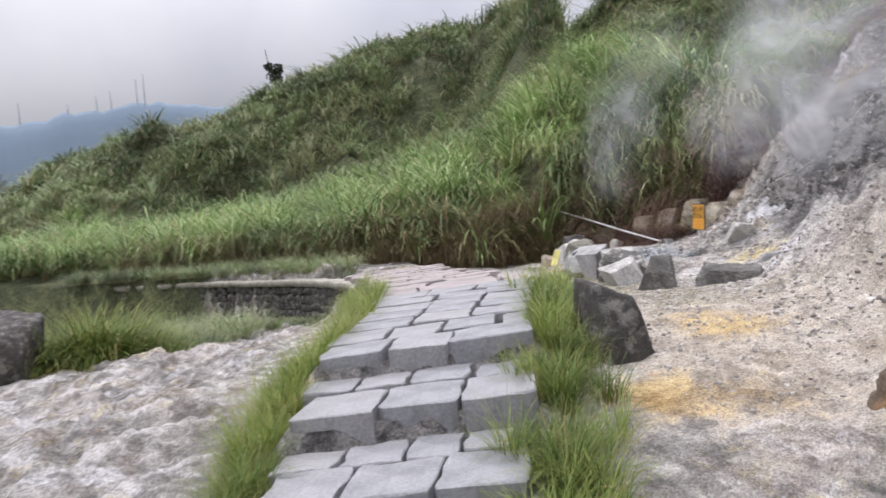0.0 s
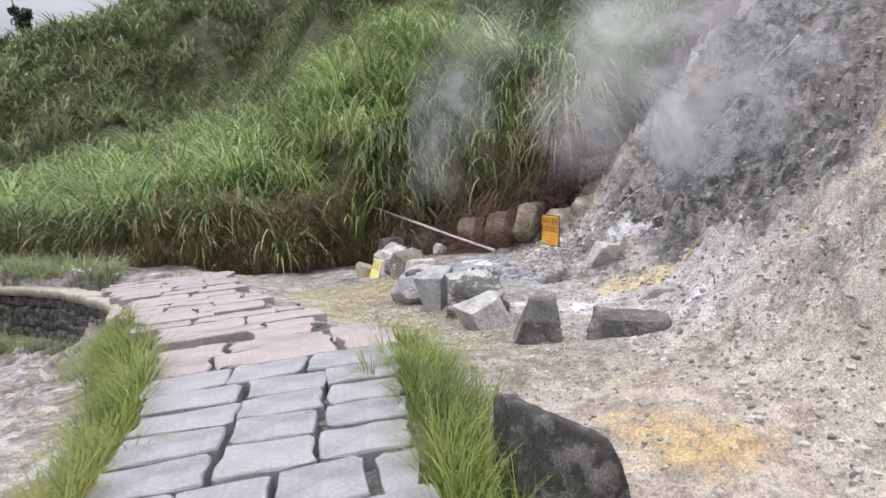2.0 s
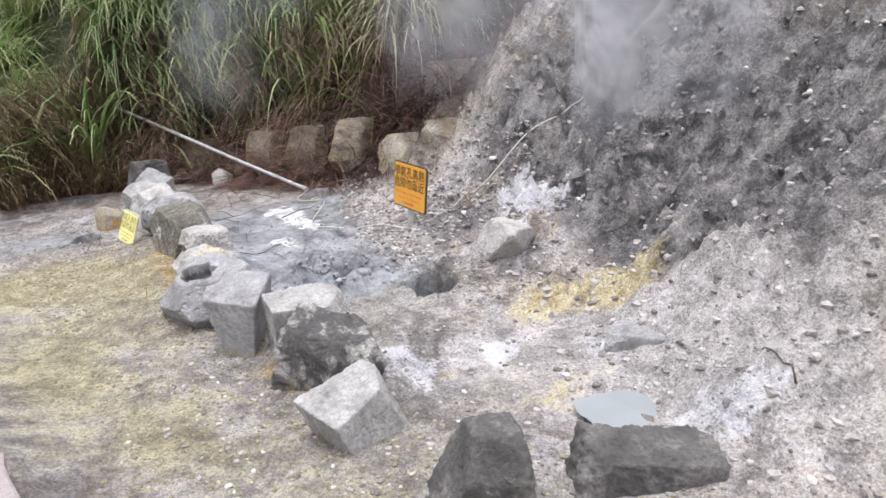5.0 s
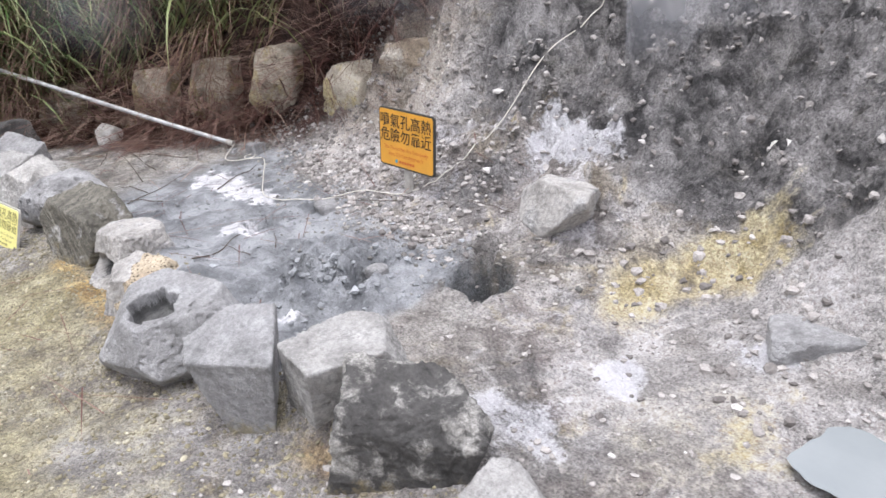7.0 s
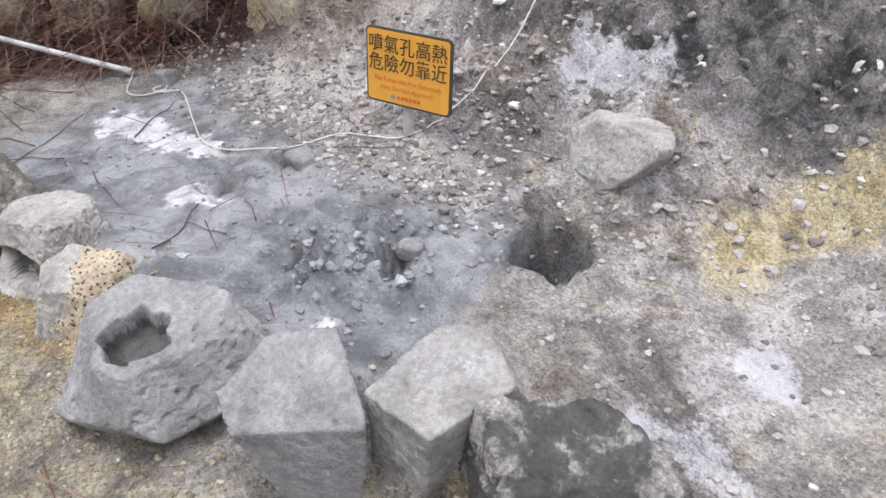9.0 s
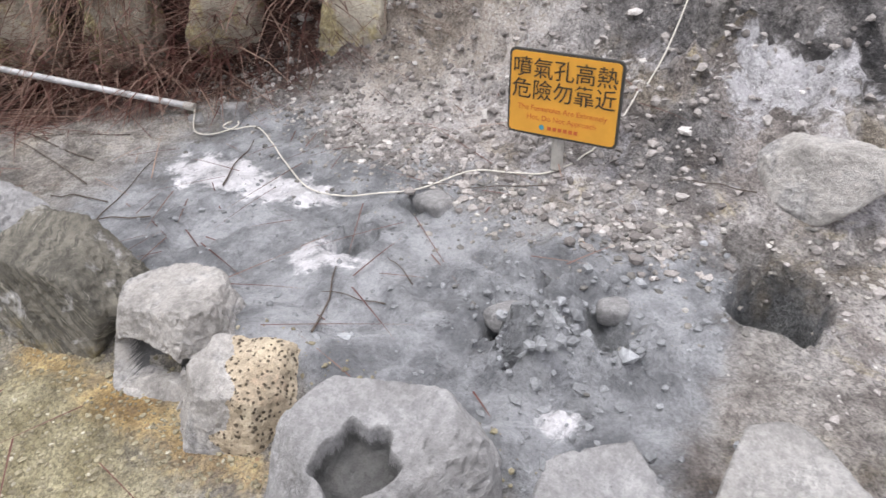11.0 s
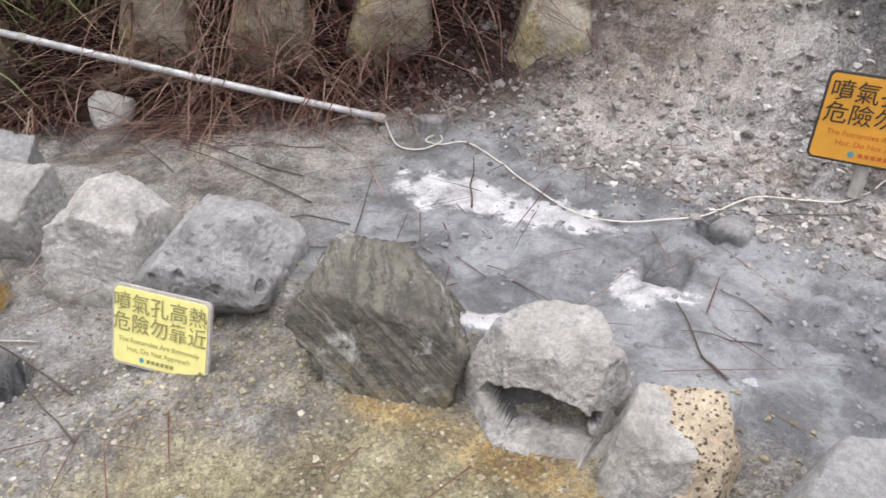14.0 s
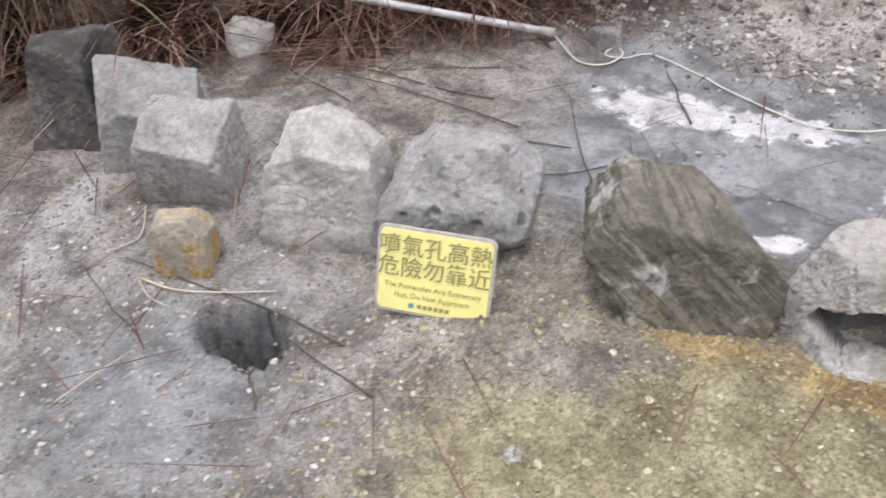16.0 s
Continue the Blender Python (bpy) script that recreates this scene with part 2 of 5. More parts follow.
def ground_material():
    m = material("bare_ground", 0.92)
    k = Nodes(m)
    rubble = k.noise(7.5, 12, 0.74, None, 0.35)
    broad = k.noise(1.5, 6, 0.6)
    mid = k.noise(9, 6, 0.62)
    silt = k.noise(4.5, 7, 0.52, None, 0.6)
    crust = k.noise(3.2, 10, 0.62, None, 0.9)
    t = k.step(k.mix(0.45, rubble, crust), 0.39, 0.62)
    base = k.ramp(rubble, (0.34, (0.09, 0.084, 0.08)), (0.45, (0.22, 0.205, 0.195)), (0.55, (0.34, 0.32, 0.308)), (0.66, (0.64, 0.615, 0.60)))
    base = k.mix(0.55, base, k.ramp(crust, (0.36, (0.09, 0.084, 0.082)), (0.45, (0.24, 0.222, 0.21)), (0.53, (0.36, 0.335, 0.32)), (0.60, (0.66, 0.635, 0.63))))
    base = k.mix(k.math("MULTIPLY", k.step(broad, 0.42, 0.64), 0.5), base, k.mix(t, (0.17, 0.135, 0.115), (0.56, 0.485, 0.44)))

    ochre = k.step(k.noise(1.3, 8, 0.62, None, 1.2), 0.52, 0.60)
    base = k.mix(k.math("MULTIPLY", ochre, 0.55), base, k.mix(t, (0.15, 0.115, 0.07), (0.47, 0.40, 0.29)))

    def stain(attribute, low, high, base, soft=0.22, amount=1.0, by=None):
        f = k.math("ADD", k.attribute(attribute), k.math("MULTIPLY", k.math("SUBTRACT", k.mix(0.45, k.mix(0.5, mid, crust), rubble), 0.5), 2.1))
        f = k.math("MULTIPLY", k.step(f, 0.5 - soft, 0.5 + soft), amount)
        return k.mix(f, base, k.mix(by or t, low, high))

    # patches of lilac-white crust, sulphur yellow and mauve-brown earth
    for scale, low, high, strength, a, b in ((2.3, 0.53, 0.60, 0.75, (0.40, 0.385, 0.40), (0.76, 0.735, 0.755)), (2.6, 0.55, 0.63, 0.62, (0.33, 0.255, 0.12), (0.66, 0.57, 0.34)), (2.0, 0.57, 0.62, 0.5, (0.115, 0.085, 0.078), (0.40, 0.325, 0.305))):
        patch = k.step(k.mix(0.25, k.noise(scale, 8, 0.64, None, 1.1), rubble), low, high)
        base = k.mix(k.math("MULTIPLY", patch, strength), base, k.mix(t, a, b))
    base = stain("pale", (0.37, 0.345, 0.325), (0.74, 0.70, 0.68), base, 0.3, 0.85)
    base = stain("cream", (0.37, 0.305, 0.24), (0.66, 0.585, 0.50), base, 0.35, 0.8)
    base = stain("dark", (0.024, 0.023, 0.024), (0.33, 0.312, 0.305), base, 0.13, 0.92)
    base = stain("gravel", (0.17, 0.157, 0.14), (0.48, 0.45, 0.405), base, 0.3, 0.65)
    base = stain("olive", (0.25, 0.21, 0.10), (0.54, 0.48, 0.28), base, 0.35, 0.78)
    base = stain("mud", (0.125, 0.130, 0.138), (0.34, 0.348, 0.362), base, 0.3, 0.95, k.step(k.mix(0.35, k.mix(0.5, silt, crust), rubble), 0.41, 0.59))
    base = stain("sulphur", (0.42, 0.31, 0.10), (0.74, 0.65, 0.38), base, 0.2, 0.72)
    base = stain("rust", (0.34, 0.19, 0.05), (0.70, 0.52, 0.24), base, 0.26, 0.85)
    base = stain("white", (0.50, 0.49, 0.50), (0.84, 0.82, 0.84), base, 0.09, 0.92)
    base = stain("humus", (0.028, 0.016, 0.014), (0.15, 0.09, 0.075), base, 0.25)
    base = stain("turf", (0.025, 0.035, 0.012), (0.10, 0.105, 0.045), base, 0.2)
    # vent holes: wet mud, darkened further to paint the shade inside them
    base = stain("damp_shade", (0.045, 0.047, 0.05), (0.13, 0.135, 0.14), base, 0.2, 0.9)
    dry = k.math("SUBTRACT", 1.0, k.math("MULTIPLY", k.attribute("mud"), 0.68))
    grit = k.mix(0.5, k.cells(95), k.cells(220))
    grit_value = k.n.new("ShaderNodeRGBToBW")
    k.l.new(grit, grit_value.inputs[0])
    base = k.mix(k.math("MULTIPLY", dry, 0.62), base, k.ramp(grit_value.outputs[0], (0.25, (0.16, 0.16, 0.16)), (0.5, (0.5, 0.5, 0.5)), (0.75, (0.80, 0.80, 0.79))), "OVERLAY")
    k.set("Base Color", base)
    wet = k.math("MULTIPLY", k.attribute("mud"), 0.35)
    k.set("Roughness", k.math("SUBTRACT", 0.95, wet))
    relief = k.math("ADD", k.math("MULTIPLY", k.math("ADD", k.noise(28, 9, 0.68), k.math("MULTIPLY", grit_value.outputs[0], 0.30)), dry), k.math("ADD", k.math("MULTIPLY", silt, 0.6), k.math("MULTIPLY", crust, 1.6)))
    k.bump(relief, 1.0, 0.045)
    return m


def rock_material(name, dark, light, patch=None, crust=None, vein=0.0, scale=1.0, pits=0.0, pocks=False):
    m = material(name, 0.85)
    k = Nodes(m)
    a, b = k.noise(8 * scale, 12, 0.74), k.noise(48 * scale, 8, 0.7)
    col = k.ramp(a, (0.28, tuple(0.7 * v for v in dark)), (0.40, tuple(0.6 * p + 0.4 * q for p, q in zip(dark, light))), (0.58, tuple(0.3 * p + 0.7 * q for p, q in zip(dark, light))), (0.74, tuple(min(0.9, 1.2 * v) for v in light)))
    if vein:
        stretch = k.n.new("ShaderNodeMapping")
        stretch.inputs["Scale"].default_value = (2.2, 2.2, 42)
        turn = k.n.new("ShaderNodeMapping")
        turn.inputs["Rotation"].default_value = (radians(-36), radians(-8), 0)
        k.l.new(k.coord, turn.inputs["Vector"])
        k.l.new(turn.outputs["Vector"], stretch.inputs["Vector"])
        band = k.noise(1.0, 7, 0.68, stretch.outputs["Vector"], 0.9)
        where = k.step(k.noise(3.4, 5, 0.6, None, 0.6), 0.40, 0.60)
        col = k.mix(k.math("MULTIPLY", k.math("MULTIPLY", k.step(band, 0.44, 0.56), vein), k.math("ADD", 0.55, k.math("MULTIPLY", where, 0.45))), col, tuple(0.22 * v for v in light))
        col = k.mix(k.math("MULTIPLY", k.step(band, 0.56, 0.66), vein * 0.8), col, (0.46, 0.435, 0.36))
        col = k.mix(k.math("MULTIPLY", k.step(k.noise(5.5, 8, 0.66, None, 0.4), 0.56, 0.64), 0.75), col, (0.45, 0.44, 0.43))
    if patch:
        col = k.mix(k.step(k.noise(4.2 * scale, 10, 0.68, None, 0.3), 0.49, 0.60), col, k.mix(k.step(b, 0.3, 0.7), tuple(0.7 * v for v in patch), tuple(1.2 * v for v in patch)))
    # tint growing towards the bottom: mineral crust, and painted side shade on pale-topped stones
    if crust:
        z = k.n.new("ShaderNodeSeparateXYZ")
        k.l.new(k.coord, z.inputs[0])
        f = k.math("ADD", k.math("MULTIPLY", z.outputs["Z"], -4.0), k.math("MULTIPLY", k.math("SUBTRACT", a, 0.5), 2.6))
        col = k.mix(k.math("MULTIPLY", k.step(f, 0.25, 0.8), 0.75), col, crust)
    col = k.mix(0.30, col, k.mix(k.step(b, 0.36, 0.64), (0.22, 0.22, 0.22), (0.78, 0.78, 0.77)), "OVERLAY")
    weather = k.noise(3.0, 6, 0.6, None, 0.5)
    col = k.mix(0.7, col, k.ramp(weather, (0.34, (0.22, 0.22, 0.215)), (0.47, (0.47, 0.465, 0.46)), (0.53, (0.53, 0.53, 0.53)), (0.66, (0.72, 0.72, 0.715))), "OVERLAY")
    fleck = k.noise(190, 3, 0.6)
    col = k.mix(0.14, col, k.ramp(fleck, (0.36, (0.14, 0.14, 0.14)), (0.46, (0.5, 0.5, 0.5)), (0.58, (0.5, 0.5, 0.5)), (0.66, (0.86, 0.86, 0.85))), "OVERLAY")
    relief = k.math("ADD", k.math("MULTIPLY", k.math("ADD", b, k.math("MULTIPLY", fleck, 0.4)), 0.5), k.math("MULTIPLY", a, 0.7))
    if pits:
        hole = k.n.new("ShaderNodeTexVoronoi")
        hole.inputs["Scale"].default_value = 62
        k.l.new(k.coord, hole.inputs["Vector"])
        speck = k.step(k.math("ADD", hole.outputs["Distance"], k.math("MULTIPLY", k.math("SUBTRACT", b, 0.5), 0.5)), 0.20, 0.36)
        col = k.mix(k.math("MULTIPLY", k.math("SUBTRACT", 1.0, speck), pits), col, (0.06, 0.045, 0.03))
        relief = k.math("ADD", relief, k.math("MULTIPLY", speck, 0.8))
    if pocks:
        spot = k.n.new("ShaderNodeTexVoronoi")
        spot.inputs["Scale"].default_value = 13
        k.l.new(k.coord, spot.inputs["Vector"])
        dip = k.step(k.math("ADD", spot.outputs["Distance"], k.math("MULTIPLY", k.noise(9, 4), 0.7)), 0.44, 0.60)
        col = k.mix(k.math("MULTIPLY", k.math("SUBTRACT", 1.0, dip), 0.55), col, tuple(0.5 * v for v in dark))
        relief = k.math("ADD", relief, k.math("MULTIPLY", dip, 0.7))
    k.set("Base Color", col)
    k.bump(relief, 0.8, 0.03)
    return m


def paver_material(name, dark, light, tint):
    m = material(name, 0.62)
    k = Nodes(m)
    r = k.random()
    a, b = k.noise(5, 5, 0.6), k.noise(60, 5, 0.7)
    col = k.mix(k.step(a, 0.3, 0.7), dark, light)
    col = k.mix(k.math("MULTIPLY", r, 0.55), col, tint)
    col = k.mix(0.4, col, k.mix(k.step(b, 0.3, 0.7), (0.25, 0.25, 0.25), (0.75, 0.75, 0.75)), "OVERLAY")
    k.set("Base Color", col)
    k.set("Roughness", k.math("ADD", 0.5, k.math("MULTIPLY", b, 0.35)))
    k.bump(k.math("ADD", b, k.math("MULTIPLY", a, 2.0)), 0.45, 0.012)
    return m


def grass_material(name, low, mid, high, straw):
    """Blades: straw-brown at the root, green above, paler at the tip, each blade a shade of its own."""
    m = material(name, 0.55)
    k = Nodes(m)
    r = k.island()
    along = k.attribute("along")
    tone = k.attribute("tone")
    green = k.mix(k.math("MULTIPLY", r, r), mid, high)
    green = k.mix(k.math("MULTIPLY", k.step(tone, 0.55, 0.2), 0.75), green, low)
    green = k.mix(k.math("MULTIPLY", k.step(tone, 0.68, 0.95), 0.32), green, straw)
    green = k.mix(k.step(along, 0.72, 1.0), green, tuple(0.5 * a + 0.5 * b for a, b in zip(high, straw)))
    col = k.mix(k.step(k.math("ADD", along, k.math("MULTIPLY", r, 0.25)), 0.36, 0.08), green, straw)
    dead = k.step(k.math("FRACT", k.math("MULTIPLY", r, 7.31)), 0.92, 0.95)
    col = k.mix(k.math("MULTIPLY", dead, 0.85), col, tuple(1.25 * v for v in straw))
    k.set("Base Color", col)
    k.set("Specular IOR Level", 0.35)
    shade = k.n.new("ShaderNodeBsdfTranslucent")
    k.l.new(col, shade.inputs["Color"])
    both = k.n.new("ShaderNodeMixShader")
    both.inputs["Fac"].default_value = 0.3
    k.l.new(k.out.outputs[0], both.inputs[1])
    k.l.new(shade.outputs[0], both.inputs[2])
    k.l.new(both.outputs[0], k.n["Material Output"].inputs["Surface"])
    return m


def plain_material(name, colour, rough_value=0.6, metal=0.0, worn=0.12, scale=30):
    m = material(name, rough_value)
    k = Nodes(m)
    f = k.noise(scale, 5, 0.65)
    k.set("Base Color", k.mix(k.step(f, 0.3, 0.7), tuple(v * (1 - worn) for v in colour), tuple(min(1, v * (1 + worn)) for v in colour)))
    k.set("Metallic", metal)
    k.bump(f, 0.15, 0.004)
    return m


GROUND = ground_material()
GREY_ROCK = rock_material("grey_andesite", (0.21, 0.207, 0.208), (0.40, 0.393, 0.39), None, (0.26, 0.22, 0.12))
PALE_ROCK = rock_material("pale_andesite", (0.33, 0.315, 0.295), (0.52, 0.495, 0.465), (0.34, 0.33, 0.32))
DARK_ROCK = rock_material("dark_andesite", (0.05, 0.047, 0.045), (0.14, 0.132, 0.125), (0.17, 0.16, 0.15))
BLOTCHED_ROCK = rock_material("blotched_andesite", (0.025, 0.024, 0.023), (0.14, 0.133, 0.126), (0.36, 0.345, 0.32), (0.24, 0.19, 0.09), 0, 1.6)
BAND_ROCK = rock_material("banded_andesite", (0.10, 0.093, 0.075), (0.25, 0.232, 0.19), None, (0.24, 0.19, 0.08), 0.9)
POROUS_ROCK = rock_material("pitted_rock", (0.42, 0.33, 0.22), (0.58, 0.50, 0.38), None, None, 0.0, 1.0, 0.85)
CREAM_ROCK = rock_material("cream_rock", (0.44, 0.395, 0.31), (0.64, 0.59, 0.49), (0.52, 0.44, 0.25))
RUSTY_ROCK = rock_material("rusty_rock", (0.06, 0.045, 0.036), (0.19, 0.14, 0.10), (0.24, 0.14, 0.07), None, 0, 1.8)
ORANGE_ROCK = rock_material("orange_rock", (0.36, 0.31, 0.24), (0.50, 0.45, 0.37), (0.56, 0.34, 0.09))
COBBLE = rock_material("pale_cobble", (0.64, 0.625, 0.58), (0.80, 0.785, 0.745))
# darker lower part paints in the skylight that falls on the tops
LIT_TOP_ROCK = rock_material("lit_top_andesite", (0.27, 0.262, 0.252), (0.48, 0.465, 0.445), (0.36, 0.35, 0.335), (0.17, 0.155, 0.12))
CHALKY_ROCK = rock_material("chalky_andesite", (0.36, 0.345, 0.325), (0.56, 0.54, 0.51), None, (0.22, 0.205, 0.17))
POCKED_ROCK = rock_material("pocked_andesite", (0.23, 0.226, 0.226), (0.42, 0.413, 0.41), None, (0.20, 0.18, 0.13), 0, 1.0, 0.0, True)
OCHRE_ROCK = rock_material("ochre_crust", (0.20, 0.155, 0.11), (0.50, 0.42, 0.32), (0.52, 0.47, 0.40))
# darker stone that paints the shade deep in the boulders' hollows
SHADED_ROCK = rock_material("shaded_hollow", (0.075, 0.075, 0.073), (0.15, 0.147, 0.142))
BLACK_STONE = rock_material("lichen_black_stone", (0.018, 0.016, 0.015), (0.07, 0.063, 0.058), (0.16, 0.15, 0.14), None, 0, 2.0)
PAVER = paver_material("cut_stone", (0.145, 0.145, 0.155), (0.25, 0.25, 0.265), (0.28, 0.265, 0.265))
SLAB = paver_material("pinkish_slab", (0.175, 0.153, 0.150), (0.285, 0.25, 0.243), (0.33, 0.275, 0.265))
TALL_GRASS = grass_material("silver_grass_blade", (0.035, 0.078, 0.024), (0.135, 0.24, 0.055), (0.46, 0.56, 0.25), (0.30, 0.22, 0.13))
HILL_GRASS = grass_material("hill_grass_blade", (0.022, 0.040, 0.02), (0.13, 0.185, 0.075), (0.33, 0.38, 0.20), (0.26, 0.21, 0.13))
VERGE_GRASS = grass_material("verge_grass_blade", (0.042, 0.08, 0.015), (0.105, 0.17, 0.030), (0.30, 0.34, 0.085), (0.22, 0.17, 0.06))
DEAD_GRASS = grass_material("dead_grass_blade", (0.075, 0.028, 0.023), (0.13, 0.052, 0.042), (0.56, 0.42, 0.33), (0.14, 0.058, 0.048))
DRY_GRASS = grass_material("dry_grass_blade", (0.10, 0.075, 0.04), (0.20, 0.16, 0.085), (0.33, 0.28, 0.16), (0.20, 0.13, 0.08))
HANGING_GRASS = grass_material("hanging_grass_blade", (0.08, 0.04, 0.03), (0.17, 0.09, 0.065), (0.44, 0.32, 0.23), (0.16, 0.075, 0.058))
STRAW_GRASS = grass_material("straw_grass_blade", (0.20, 0.21, 0.11), (0.34, 0.34, 0.20), (0.62, 0.60, 0.42), (0.40, 0.32, 0.21))
TWIG = plain_material("dry_twig", (0.09, 0.07, 0.055), 0.9)
PIPE = plain_material("galvanised_pipe", (0.50, 0.50, 0.50), 0.45, 0.2, 0.25, 12)
ROPE = plain_material("white_cord", (0.62, 0.59, 0.52), 0.9)
ORANGE_PANEL = plain_material("orange_enamel", (0.74, 0.36, 0.045), 0.45, 0, 0.06, 9)
YELLOW_PANEL = plain_material("faded_yellow_enamel", (0.82, 0.76, 0.29), 0.5, 0, 0.06, 9)
DARK_FRAME = plain_material("dark_frame", (0.05, 0.05, 0.045), 0.6)
GREY_FRAME = plain_material("weathered_frame", (0.42, 0.40, 0.36), 0.6, 0, 0.2)
INK = plain_material("dark_ink", (0.045, 0.035, 0.02), 0.6)
OLIVE_INK = plain_material("faded_ink", (0.27, 0.255, 0.11), 0.6)
BLUE_INK = plain_material("blue_emblem", (0.08, 0.30, 0.36), 0.6)
RED_INK = plain_material("red_ink", (0.55, 0.12, 0.03), 0.6)
COPING = plain_material("mossy_coping", (0.27, 0.25, 0.21), 0.9, 0, 0.35, 10)
CONCRETE = plain_material("grey_concrete", (0.42, 0.40, 0.36), 0.9, 0, 0.2, 14)


# ---- mesh helpers ----
def mesh_of(name, verts, faces):
    """A mesh from an array of vertices and an array of faces that all have the same number of corners."""
    me = bpy.data.meshes.new(name)
    verts, faces = np.asarray(verts, np.float32), np.asarray(faces, np.int32)
    count, corners = faces.shape
    me.vertices.add(len(verts))
    me.vertices.foreach_set("co", verts.ravel())
    me.loops.add(count * corners)
    me.loops.foreach_set("vertex_index", faces.ravel())
    me.polygons.add(count)
    me.polygons.foreach_set("loop_start", np.arange(0, count * corners, corners, dtype=np.int32))
    me.update(calc_edges=True)
    me.polygons.foreach_set("use_smooth", np.ones(count, bool))
    return me


def float_attribute(me, name, values):
    me.attributes.new(name, "FLOAT", "POINT").data.foreach_set("value", np.asarray(values, np.float32))


def part(name, bm, mat, parent=None, label="", smooth=False):
    """Links a bmesh as one mesh object under a thing or a part."""
    me = bpy.data.meshes.new(name)
    bm.to_mesh(me)
    bm.free()
    for p in me.polygons:
        p.use_smooth = smooth
    me.materials.append(mat)
    ob = new(name, me)
    ob.parent = parent
    return tagged(ob, label)


def tube_bm(points, radius, sides=8, taper=1.0):
    """A round bar along a line of points."""
    bm = bmesh.new()
    pts = [Vector(p) for p in points]
    rings = []
    for i, p in enumerate(pts):
        way = (pts[min(i + 1, len(pts) - 1)] - pts[max(i - 1, 0)]).normalized()
        side = way.cross(Vector((0.13, 0.21, 1))).normalized()
        up = side.cross(way)
        r = radius * (1 + (taper - 1) * i / max(1, len(pts) - 1))
        rings.append([bm.verts.new(p + (side * math.cos(a) + up * math.sin(a)) * r) for a in (2 * math.pi * j / sides for j in range(sides))])
    for a, b in zip(rings, rings[1:]):
        for j in range(sides):
            bm.faces.new((a[j], a[(j + 1) % sides], b[(j + 1) % sides], b[j]))
    bm.faces.new(rings[0][::-1])
    bm.faces.new(rings[-1])
    return bm


def smooth_line(points, steps=6):
    """A Catmull-Rom line through the points."""
    p = [Vector(v) for v in points]
    p = [p[0] * 2 - p[1], *p, p[-1] * 2 - p[-2]]
    line = []
    for a, b, c, d in zip(p, p[1:], p[2:], p[3:]):
        for i in range(steps):
            t = i / steps
            line.append(0.5 * (2 * b + (c - a) * t + (2 * a - 5 * b + 4 * c - d) * t * t + (3 * b - a - 3 * c + d) * t ** 3))
    return line + [p[-2]]


# ---- ground ----
def spread(dense, low, high, step, reach):
    """Grid lines: even from low to high, ever wider outside."""
    inner = np.arange(low, high + step / 2, step)
    out, d = [], step
    while not out or out[-1] < reach:
        d *= dense
        out.append((out[-1] if out else 0) + d)
    out = np.array(out)
    return np.concatenate([low - out[::-1], inner, high + out])


def blob(x, y, cx, cy, rx, ry=None):
    return np.exp(-(((x - cx) / rx) ** 2 + ((y - cy) / (ry or rx)) ** 2))


